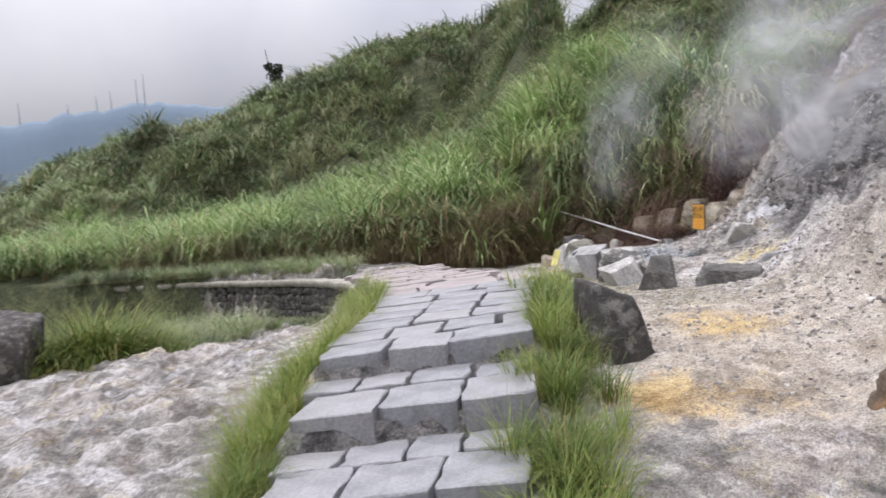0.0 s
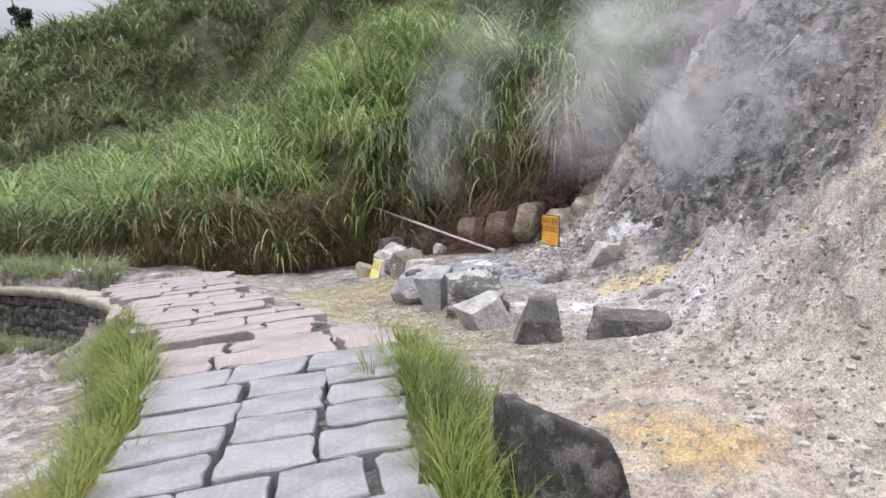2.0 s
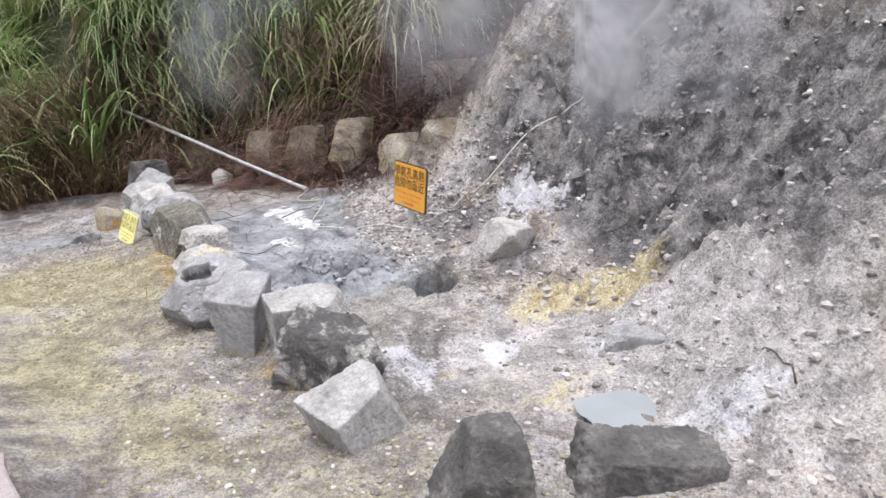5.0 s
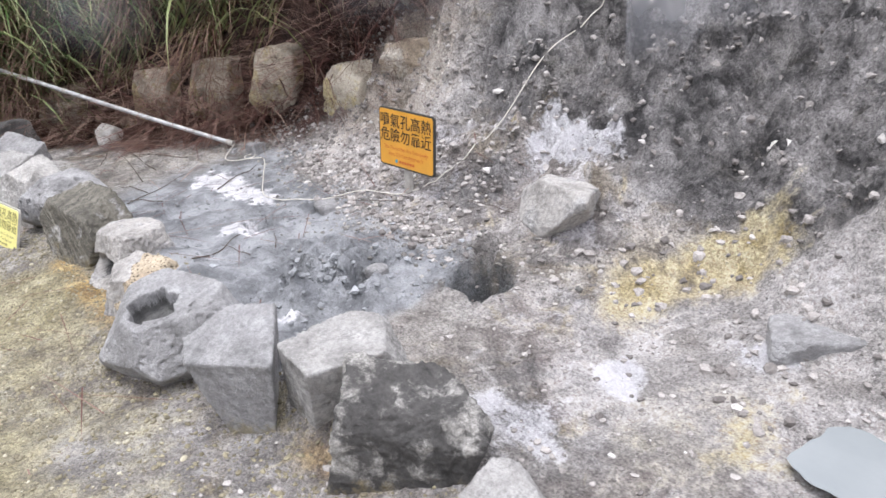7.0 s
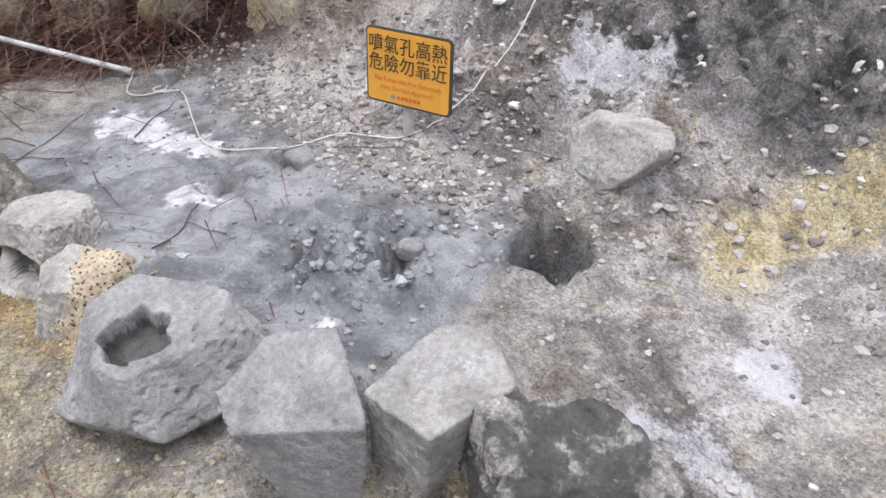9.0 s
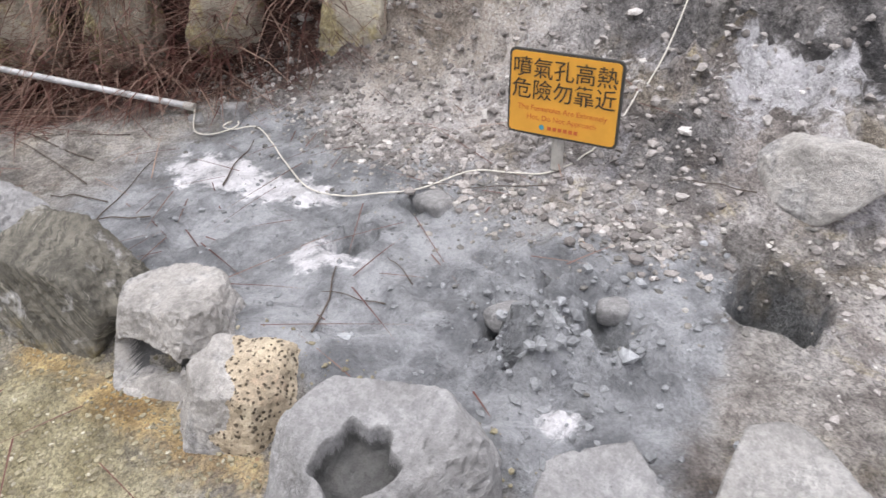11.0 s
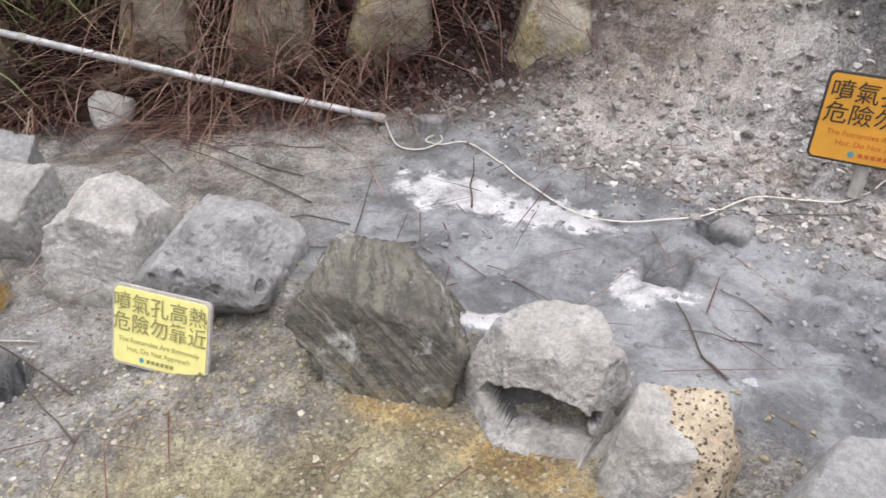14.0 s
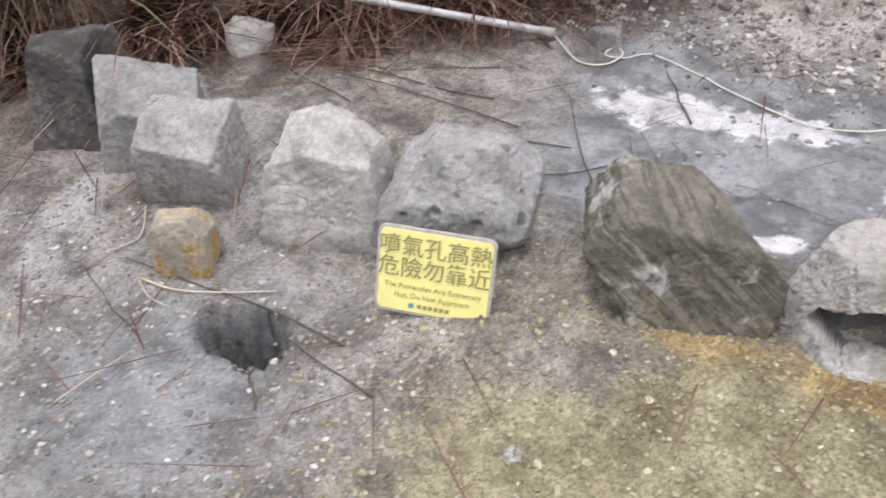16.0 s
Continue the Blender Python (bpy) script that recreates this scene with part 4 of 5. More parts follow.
rock("stone", 3.30, 11.38, (0.09, 0.09, 0.07), 40, 30, GREY_ROCK, "small grey stone under the pipe's end", None, 0.2, levels=5, category="stone")


for i, (px, py, big) in enumerate(((4.02, 8.08, 0.10), (3.94, 7.86, 0.09), (4.10, 7.84, 0.12), (3.88, 8.20, 0.07), (2.96, 9.83, 0.13), (2.62, 9.03, 0.09), (2.47, 9.32, 0.11))):
    chalky = i < 4
    rock("stone", px, py, (big, big * 1.2, big * 0.8), 40 * i, 40 + i, COBBLE if chalky else GREY_ROCK, "small chalk-white stone on the dark slope" if chalky else "grey lump of mud on the pool", None, 0.3, levels=3, sharp=8, category="stone", group="white stones on the slope" if chalky else "")


# ---- loose gravel ----
def scatter_stones(name, count, place, low, high, mat, label, seed, flat=0.75, power=4.5):
    """Small broken stones strewn by place(rng) over the ground, joined."""
    rng = np.random.RandomState(seed)
    v, f = SPHERES[1]
    xy = np.array(place(rng, count))
    z = land(xy[:, 0], xy[:, 1]) + rough(xy[:, 0], xy[:, 1])
    size = low + (high - low) * rng.rand(len(xy)) ** power
    shape = v[None] * (1 + rng.normal(0, 0.22, (len(xy), len(v), 1)))
    shape = shape * rng.uniform(0.7, 1.3, (len(xy), 1, 3)) * np.array((1, 1, flat))
    a = rng.rand(len(xy)) * 6.28
    c, s = np.cos(a)[:, None], np.sin(a)[:, None]
    shape = np.stack([shape[..., 0] * c - shape[..., 1] * s, shape[..., 0] * s + shape[..., 1] * c, shape[..., 2]], -1)
    p = shape * size[:, None, None] / 2 + np.stack([xy[:, 0], xy[:, 1], z + size * 0.02], 1)[:, None]
    faces = (f[None] + (np.arange(len(xy)) * len(v))[:, None, None]).reshape(-1, 3)
    me = mesh_of(name, p.reshape(-1, 3), faces)
    me.polygons.foreach_set("use_smooth", np.zeros(len(faces), bool))
    me.materials.append(mat)
    return tagged(new(name, me), label, "gravel", kind="stuff")


def stone_material(name, a, b, c):
    m = material(name, 0.9)
    k = Nodes(m)
    r = k.island()
    col = k.mix(k.step(r, 0.0, 0.95), a, b)
    col = k.mix(k.step(r, 0.92, 0.96), col, c)
    k.set("Base Color", k.mix(0.4, col, k.mix(k.step(k.noise(90, 4, 0.7), 0.3, 0.7), (0.2, 0.2, 0.2), (0.8, 0.8, 0.8)), "OVERLAY"))
    return m


CHIP = stone_material("mixed_chips", (0.13, 0.125, 0.115), (0.36, 0.335, 0.30), (0.48, 0.455, 0.42))
OCHRE_CHIP = stone_material("ochre_chips", (0.18, 0.157, 0.105), (0.32, 0.285, 0.19), (0.45, 0.41, 0.31))
PALE_CHIP = stone_material("pale_chips", (0.15, 0.135, 0.125), (0.40, 0.37, 0.345), (0.55, 0.52, 0.49))


def flat_gravel(rng, n):
    y = rng.uniform(5.6, 11.4, n)
    x = rng.uniform(0.75, 1.0, n) + rng.rand(n) * (rock_line(y) - 0.75)
    return np.stack([x, y], 1)


def sign_gravel(rng, n):
    y = rng.uniform(9.3, 11.7, n)
    return np.stack([rng.uniform(0.85, 1.0, n) + rng.rand(n) * (rock_line(y) - 0.95), y], 1)


def corner_gravel(rng, n):
    return np.stack([rng.uniform(0.5, 2.0, n), rng.uniform(11.3, 13.0, n)], 1)


def slope_gravel(rng, n):
    y = rng.uniform(4.2, 12, n)
    xy = np.stack([slope_foot(y) - 0.2 + 3.2 * rng.rand(n) ** 1.2, y], 1)
    return xy[bank_distance(xy[:, 0], xy[:, 1]) < -0.15]


def scree(rng, n):
    y = rng.uniform(8.9, 11.3, n)
    xy = np.stack([slope_foot(y) - 0.1 + 1.1 * rng.rand(n) ** 1.4, y], 1)
    return xy[bank_distance(xy[:, 0], xy[:, 1]) < 0.1]


def pool_gravel(rng, n):
    y = rng.uniform(8.2, 11.6, n)
    return np.stack([slope_foot(y) - np.abs(rng.normal(0, 0.28, n)) + 0.1, y], 1)


def front_gravel(rng, n):
    y = rng.uniform(3.4, 8.6, n)
    return np.stack([rng.uniform(1.1, 3.2, n), y], 1)


scatter_stones("gravel", 14000, flat_gravel, 0.004, 0.026, OCHRE_CHIP, "ochre and grey gravel on the trodden flat", 71)
scatter_stones("gravel", 9500, slope_gravel, 0.008, 0.055, PALE_CHIP, "pale broken chips on the bare slope", 72)
scatter_stones("gravel", 2200, pool_gravel, 0.005, 0.032, CHIP, "mixed stone chips at the edge of the mud pool", 73)
scatter_stones("scree", 5200, scree, 0.005, 0.046, PALE_CHIP, "pale scree fallen from the slope behind the orange sign", 79, 0.75, 5.0)
CLOD = stone_material("mud_clods", (0.19, 0.195, 0.2), (0.27, 0.277, 0.283), (0.36, 0.37, 0.38))


def pool_clods(rng, n):
    a = rng.rand(n) * 6.28
    r = np.abs(rng.normal(0, 1, n))
    return np.stack([2.42 + 0.24 * r * np.cos(a), 9.15 + 0.22 * r * np.sin(a)], 1)


def pool_crumbs(rng, n):
    y = rng.uniform(8.7, 11.0, n)
    return np.stack([rock_line(y) + 0.2 + rng.rand(n) * 1.0, y], 1)


scatter_stones("mud_clods", 420, pool_clods, 0.010, 0.05, CLOD, "grey clods of dried mud thrown up round a vent", 75)
scatter_stones("gravel", 5200, sign_gravel, 0.004, 0.018, OCHRE_CHIP, "fine ochre gravel round the yellow sign", 77, 0.75, 3.2)
scatter_stones("gravel", 5500, corner_gravel, 0.004, 0.022, CHIP, "grey chips strewn over the mud by the path", 78, 0.75, 3.0)
scatter_stones("mud_crumbs", 900, pool_crumbs, 0.005, 0.03, CLOD, "grey crumbs of mud on the pool", 76)
scatter_stones("gravel", 4200, front_gravel, 0.005, 0.034, PALE_CHIP, "pale gravel in front of the boulders", 74, 0.75, 3.2)


# ---- grass ----
def blades(name, roots, heading, length, start, end, width, mat, label, segments=5, category="grass", twist=None, patch=1.3):
    """Grass blades as ribbons. start, end: degrees from upright at the root and the tip."""
    n = len(roots)
    s = np.linspace(0, 1, segments + 1)
    mid = (s[1:] + s[:-1]) / 2
    ang = np.radians(start[:, None] + (end - start)[:, None] * mid[None] ** 1.3)
    step = length[:, None] / segments
    out = np.concatenate([np.zeros((n, 1)), np.cumsum(np.sin(ang) * step, 1)], 1)
    up = np.concatenate([np.zeros((n, 1)), np.cumsum(np.cos(ang) * step, 1)], 1)
    h = np.stack([np.cos(heading), np.sin(heading)], 1)
    turn = heading + (twist if twist is not None else 0)
    side = np.stack([-np.sin(turn), np.cos(turn), np.zeros(n)], 1)
    centre = roots[:, None] + np.concatenate([out[..., None] * h[:, None], up[..., None]], -1)
    half = (width[:, None] / 2) * (1 - s[None] ** 2.2 * 0.93)
    p = np.stack([centre - side[:, None] * half[..., None], centre + side[:, None] * half[..., None]], 2)
    base = (np.arange(n) * (segments + 1) * 2)[:, None] + np.arange(segments)[None] * 2
    faces = np.stack([base, base + 1, base + 3, base + 2], -1).reshape(-1, 4)
    me = mesh_of(name, p.reshape(-1, 3), faces)
    float_attribute(me, "along", np.broadcast_to(s[None, :, None], (n, segments + 1, 2)).ravel())
    tone = 0.5 + 0.5 * fbm(roots[:, 0] * patch, roots[:, 1] * patch, seed=77, octaves=3) if n else np.zeros(0)
    float_attribute(me, "tone", np.repeat(np.clip(tone, 0, 1), (segments + 1) * 2))
    me.materials.append(mat)
    return tagged(new(name, me), label, category, kind="stuff")


def tussocks(rng, centres, per, spread_m):
    """Roots and outward headings of blades gathered in tufts."""
    c = np.repeat(centres, per, 0)
    a = rng.rand(len(c)) * 2 * math.pi
    r = spread_m * np.sqrt(rng.rand(len(c)))
    xy = c + np.stack([np.cos(a), np.sin(a)], 1) * r[:, None]
    z = land(xy[:, 0], xy[:, 1]) - 0.03
    return np.concatenate([xy, z[:, None]], 1), a + rng.normal(0, 0.5, len(c))


def bank_grass():
    rng = np.random.RandomState(5)
    xy = np.stack([rng.uniform(-16, 9, 9000), rng.uniform(10.5, 32, 9000)], 1)
    b = bank_distance(xy[:, 0], xy[:, 1])
    keep = (b > 0.2) & (b < 8.5) & (rng.rand(9000) < np.interp(b, (0, 1.2, 8.5), (0.50, 0.30, 0.16)))
    keep &= ~((xy[:, 0] > 3.0) & (b < 0.8)) & (xy[:, 0] < 7.5) & ~((xy[:, 0] > 2.2) & (b < 0.9))
    xy = xy[keep]
    per = 75
    roots, heading = tussocks(rng, xy, per, 0.22)
    n = len(roots)
    size = np.repeat(rng.uniform(0.45, 1.35, len(xy)), per)
    length = rng.uniform(0.8, 1.7, n) * size
    lower = rng.rand(n) < 0.25
    length = np.where(lower, length * 0.55, length)
    blades("silver_grass", roots, heading + rng.normal(0, 0.35, n), length, rng.uniform(2, 30, n), rng.uniform(95, 175, n), rng.uniform(0.014, 0.036, n), TALL_GRASS, "tall green silver grass in drooping tussocks on the bank", 6)


def overhang_grass():
    """Long drooping tufts at the corner of the bank, above the pool."""
    rng = np.random.RandomState(6)
    t = rng.rand(170)
    x = 2.2 + 3.0 * t
    y = np.interp(x, (2.2, 3.2, 3.7, 4.2, 4.7, 5.2), (14.6, 13.9, 13.0, 12.15, 11.8, 11.9)) + rng.uniform(-0.15, 0.9, 170)
    xy = np.stack([x, y], 1)
    roots, heading = tussocks(rng, xy, 60, 0.2)
    n = len(roots)
    heading = heading * 0.35 + (np.arctan2(-1.0, -0.8)) * 0.65 + rng.normal(0, 0.5, n)
    blades("silver_grass", roots + np.array((0, 0, 0.12)), heading, rng.uniform(0.9, 1.7, n), rng.uniform(10, 50, n), rng.uniform(110, 178, n), rng.uniform(0.012, 0.026, n), TALL_GRASS, "long silver grass hanging over the scorched bank", 6)


def hill_grass():
    rng = np.random.RandomState(7)
    d = rng.uniform(6, 46, 9000)
    a = np.radians(rng.uniform(-58, 32, 9000))
    r = 12 + d
    xy = np.stack([np.sin(a) * r, np.cos(a) * r], 1)
    b = bank_distance(xy[:, 0], xy[:, 1])
    keep = (b > 6.5) & (b < 50) & (r < 50) & (fbm(xy[:, 0] * 0.35, xy[:, 1] * 0.35, seed=19, octaves=2) > -0.55)
    xy = xy[keep]
    per = 26
    roots, heading = tussocks(rng, xy, per, 0.35)
    n = len(roots)
    size = np.repeat(rng.uniform(0.5, 1.25, len(xy)), per)
    far = np.clip(np.hypot(roots[:, 0], roots[:, 1]) / 30, 0.6, 1.6)
    blades("hill_grass", roots, heading, rng.uniform(0.6, 1.5, n) * size, rng.uniform(0, 45, n), rng.uniform(90, 170, n), rng.uniform(0.03, 0.06, n) * far, HILL_GRASS, "thick green grass and scrub covering the hill", 4, patch=0.4)


def verge(name, count, edge, seed, label, top_y):
    rng = np.random.RandomState(seed)
    y = rng.uniform(1.2, top_y, count)
    xy = np.stack([edge(y, rng.normal(0, 1, count)), y], 1)
    ok = rng.rand(count) < np.interp(y, (1, top_y - 1.4, top_y), (1, 1, 0.2))
    xy = xy[ok]
    roots, heading = tussocks(rng, xy, 46, 0.05)
    n = len(roots)
    roots[:, 2] = np.maximum(roots[:, 2], 0) * 0 + land(roots[:, 0], roots[:, 1]) - 0.01
    tuft = np.repeat(rng.uniform(0.6, 1.15, len(xy)), 46)
    blades(name, roots, heading, rng.uniform(0.16, 0.36, n) * tuft, rng.uniform(3, 35, n), rng.uniform(45, 130, n), rng.uniform(0.003, 0.006, n), VERGE_GRASS, label, 4)


def dead_grass():
    """Reddish thatch at the foot of the bank: loose straw on the ground and withered blades hanging down the cut."""
    rng = np.random.RandomState(9)

    def along_foot(n, low, high):
        x = 2.75 + 1.85 * rng.rand(n)
        y = np.interp(x, (2.3, 2.5, 3.2, 3.7, 4.15, 4.6), (14.2, 14.0, 13.2, 12.3, 11.4, 11.0)) + rng.uniform(low, high, n)
        return x, y

    n = 2600
    x, y = along_foot(n, -0.50, 0.45)
    away = np.hypot(x - 2.95, y - 12.72) > 0.36
    x, y = x[away], y[away]
    n = len(x)
    z = land(x, y) + 0.01 + 0.16 * rng.rand(n) ** 2
    heading = np.arctan2(-0.5, -0.9) + rng.normal(0, 1.0, n)
    blades("dead_grass", np.stack([x, y, z], 1), heading, rng.uniform(0.35, 1.05, n), rng.uniform(50, 96, n), rng.uniform(88, 118, n), rng.uniform(0.004, 0.012, n), DEAD_GRASS, "reddish-brown dead grass matted at the bank's foot", 4)
    n = 620
    x, y = along_foot(n, -1.05, -0.30)
    away = np.hypot(x - 2.9, y - 12.7) > 0.36
    x, y = x[away], y[away]
    n = len(x)
    x = x - 0.15 * rng.rand(n)
    blades("dead_grass", np.stack([x, y, land(x, y) + rng.uniform(0.008, 0.03, n)], 1), np.arctan2(-0.4, -0.9) + rng.normal(0, 0.9, n), rng.uniform(0.2, 0.65, n), rng.uniform(84, 90, n), rng.uniform(89, 93, n), rng.uniform(0.003, 0.007, n), DEAD_GRASS, "long loose reddish straws strewn over the dry mud", 3)
    n = 90
    x, y = rng.normal(2.95, 0.07, n), rng.normal(12.55, 0.16, n)
    away = np.hypot(x - 2.97, y - 12.72) > 0.15
    x, y = x[away], y[away]
    n = len(x)
    blades("dead_grass", np.stack([x, y, land(x, y) + rng.uniform(0.010, 0.04, n)], 1), np.arctan2(-0.9, 0.32) + rng.normal(0, 0.22, n), rng.uniform(0.3, 0.95, n), rng.uniform(84, 90, n), rng.uniform(89, 94, n), rng.uniform(0.004, 0.009, n), DEAD_GRASS, "bundle of long dark straws lying on the dry mud", 3)
    x, y = along_foot(40, 0.3, 1.5)
    roots, heading = tussocks(rng, np.stack([x, y], 1), 62, 0.10)
    n = len(roots)
    lean = np.repeat(np.arctan2(-0.65, -0.8) + rng.normal(0, 0.45, 40), 62) + rng.normal(0, 0.30, n)
    blades("dead_grass", roots + np.array((0, 0, 0.06)), lean, rng.uniform(0.4, 1.05, n), rng.uniform(20, 75, n), rng.uniform(125, 178, n), rng.uniform(0.005, 0.010, n), HANGING_GRASS, "withered reddish-brown grass hanging down the bank", 5)
    # one pale tuft that hangs out over the slope's edge
    roots, heading = tussocks(rng, np.array([(4.45, 11.45), (4.62, 11.40), (4.36, 11.62)]), 75, 0.10)
    n = len(roots)
    blades("silver_grass", roots + np.array((0, 0, 0.25)), np.arctan2(-0.9, -0.3) + rng.normal(0, 0.7, n), rng.uniform(0.8, 1.35, n), rng.uniform(15, 60, n), rng.uniform(140, 185, n), rng.uniform(0.009, 0.018, n), STRAW_GRASS, "pale straw-green tuft drooping over the edge of the slope", 6)
    # dry fringe where the living grass meets the path
    def along_bank(n, low, high):
        x = rng.uniform(-8, 2.6, n)
        return x, np.interp(x, (-8, -3.8, -1.3, 0.5, 1.7, 2.6), (19.3, 17.2, 14.4, 13.7, 14.2, 14.0)) + rng.uniform(low, high, n)

    n = 10000
    x, y = along_bank(n, -0.12, 0.75)
    heading = np.arctan2(-1, -0.2) + rng.normal(0, 1.0, n)
    blades("dry_grass", np.stack([x, y, land(x, y) - 0.02], 1), heading, rng.uniform(0.25, 1.05, n), rng.uniform(0, 40, n), rng.uniform(60, 150, n), rng.uniform(0.006, 0.014, n), DRY_GRASS, "straw-brown dry grass along the foot of the bank", 4)
    x, y = along_bank(120, 0.15, 0.7)
    roots, heading = tussocks(rng, np.stack([x, y], 1), 40, 0.14)
    n = len(roots)
    blades("dry_grass", roots + np.array((0, 0, 0.15)), heading * 0.3 + np.arctan2(-1, -0.2) * 0.7, rng.uniform(0.6, 1.2, n), rng.uniform(0, 45, n), rng.uniform(100, 172, n), rng.uniform(0.006, 0.013, n), DRY_GRASS, "withered brown grass under the green tussocks", 5)


bank_grass()
overhang_grass()
hill_grass()
verge("verge_grass", 460, lambda y, r: path_edges(y)[0] - 0.15 + 0.07 * r, 12, "bright yellow-green grass strip along the stone steps", 9.4)
verge("verge_grass", 340, lambda y, r: path_edges(y)[1] + 0.17 + 0.10 * r, 13, "bright green grass tufts between the steps and a black boulder", 6.6)
dead_grass()


# ---- signs ----
def panel_bm(width, high, thick, corner, y0=0.0):
    """A board with rounded corners, standing in the xz plane, front towards -y."""
    bm = bmesh.new()
    ring = []
    for cx, cz, a0 in ((1, 1, 0), (-1, 1, 90), (-1, -1, 180), (1, -1, 270)):
        for i in range(5):
            a = radians(a0 + 22.5 * i)
            ring.append((cx * (width / 2 - corner) + corner * math.cos(a), cz * (high / 2 - corner) + corner * math.sin(a)))
    front = [bm.verts.new((x, y0, z)) for x, z in ring]
    back = [bm.verts.new((x, y0 + thick, z)) for x, z in ring]
    bm.faces.new(front[::-1])
    bm.faces.new(back)
    for i in range(len(ring)):
        j = (i + 1) % len(ring)
        bm.faces.new((front[i], front[j], back[j], back[i]))
    bmesh.ops.recalc_face_normals(bm, faces=bm.faces)
    return bm


def words(name, text, size, x, z, mat, parent, spread_x=1.0, thin=0.0):
    """Lettering as a flat mesh just in front of the board."""
    cu = bpy.data.curves.new(name, "FONT")
    cu.body, cu.size, cu.align_x, cu.align_y, cu.offset = text, size, "CENTER", "CENTER", thin
    cu.space_character = spread_x
    ob = bpy.data.objects.new(name, cu)
    scene.collection.objects.link(ob)
    bpy.context.view_layer.update()
    me = bpy.data.meshes.new_from_object(ob.evaluated_get(bpy.context.evaluated_depsgraph_get()))
    bpy.data.objects.remove(ob)
    me.materials.clear()
    me.materials.append(mat)
    made = new(name, me)
    made.parent = parent
    made.matrix_basis = pose(x, -0.0035, z, 90, 0, 0)
    return made


def warning_sign(name, label, width, high, m, panel, rim, ink, small_ink, post):
    top = tagged(new(name), label, "sign")
    top.matrix_basis = m
    part("frame", panel_bm(width, high, 0.012, 0.022, 0.003), rim, top)
    part("panel", panel_bm(width - 0.018, high - 0.018, 0.006, 0.016, 0.0), panel, top)
    words("lettering", "噴氣孔高熱", high * 0.25, 0, high * 0.285, ink, top, 1.0, 0.0002)
    words("lettering", "危險勿靠近", high * 0.25, 0, high * 0.035, ink, top, 1.0, 0.0002)
    words("lettering", "The Fumaroles Are Extremely", high * 0.088, 0, -high * 0.165, small_ink, top)
    words("lettering", "Hot, Do Not Approach", high * 0.088, 0, -high * 0.275, small_ink, top)
    bm = bmesh.new()
    bmesh.ops.create_circle(bm, cap_ends=True, radius=high * 0.032, segments=20, matrix=pose(-width * 0.17, -0.003, -high * 0.385, 90, 0, 0))
    part("emblem", bm, BLUE_INK, top)
    for i in range(6):
        bm = bmesh.new()
        bmesh.ops.create_grid(bm, x_segments=1, y_segments=1, size=0.5, matrix=pose(-width * 0.10 + i * width * 0.048, -0.003, -high * 0.385, 90, 0, 0) @ Matrix.Diagonal((width * 0.034, high * 0.045, 1, 1)))
        part("small_print", bm, small_ink, top)
    if post:
        part("post", tube_bm([(-0.02, 0.035, -high * 0.2), (-0.015, 0.035, -high * 0.9)], 0.024, 10), CONCRETE, top, "short pale stake")
        part("bracket", panel_bm(0.09, 0.05, 0.012, 0.006, 0.016), DARK_FRAME, top)
    return top


def board_pose(tl, tr, bl, br):
    """The pose of a board from its four corners."""
    tl, tr, bl, br = (Vector(v) for v in (tl, tr, bl, br))
    across = ((tr - tl) + (br - bl)).normalized()
    up = ((tl - bl) + (tr - br)).normalized()
    out = across.cross(up).normalized()
    up = out.cross(across)
    m = Matrix((across, -out, up)).transposed().to_4x4()
    m.translation = (tl + tr + bl + br) / 4
    return m


warning_sign("warning_sign", "orange enamel warning sign with black lettering on a short stake", 0.428, 0.318, board_pose((3.229, 9.679, 0.654), (3.226, 9.253, 0.673), (3.218, 9.666, 0.340), (3.208, 9.238, 0.356)), ORANGE_PANEL, DARK_FRAME, INK, RED_INK, True)
warning_sign("warning_sign", "faded yellow warning sign leaning against a grey boulder", 0.341, 0.263, board_pose((1.751, 11.541, 0.025), (1.787, 11.202, 0.042), (1.672, 11.525, -0.228), (1.707, 11.190, -0.219)), YELLOW_PANEL, GREY_FRAME, OLIVE_INK, OLIVE_INK, False)


# ---- pipe, cord, sticks ----
def pipe():
    top = tagged(new("metal_pole"), "long thin galvanised pole lying from the bank to the mud", "pole")
    top.location = (3.333, 11.423, 0.03)
    line = smooth_line([(0, 0, 0), (-0.28, 0.85, 0.105), (-0.58, 1.75, 0.23), (-0.85, 2.6, 0.34), (-1.13, 3.4, 0.46)], 5)
    part("tube", tube_bm(line, 0.017, 12), PIPE, top, smooth=True)
    way = (line[1] - line[0]).normalized()
    part("collar", tube_bm([line[0] - way * 0.004, line[0] + way * 0.05], 0.021, 12), GREY_FRAME, top)
    part("collar", tube_bm([line[9], line[9] + (line[10] - line[9]) * 0.2], 0.020, 12), GREY_FRAME, top)


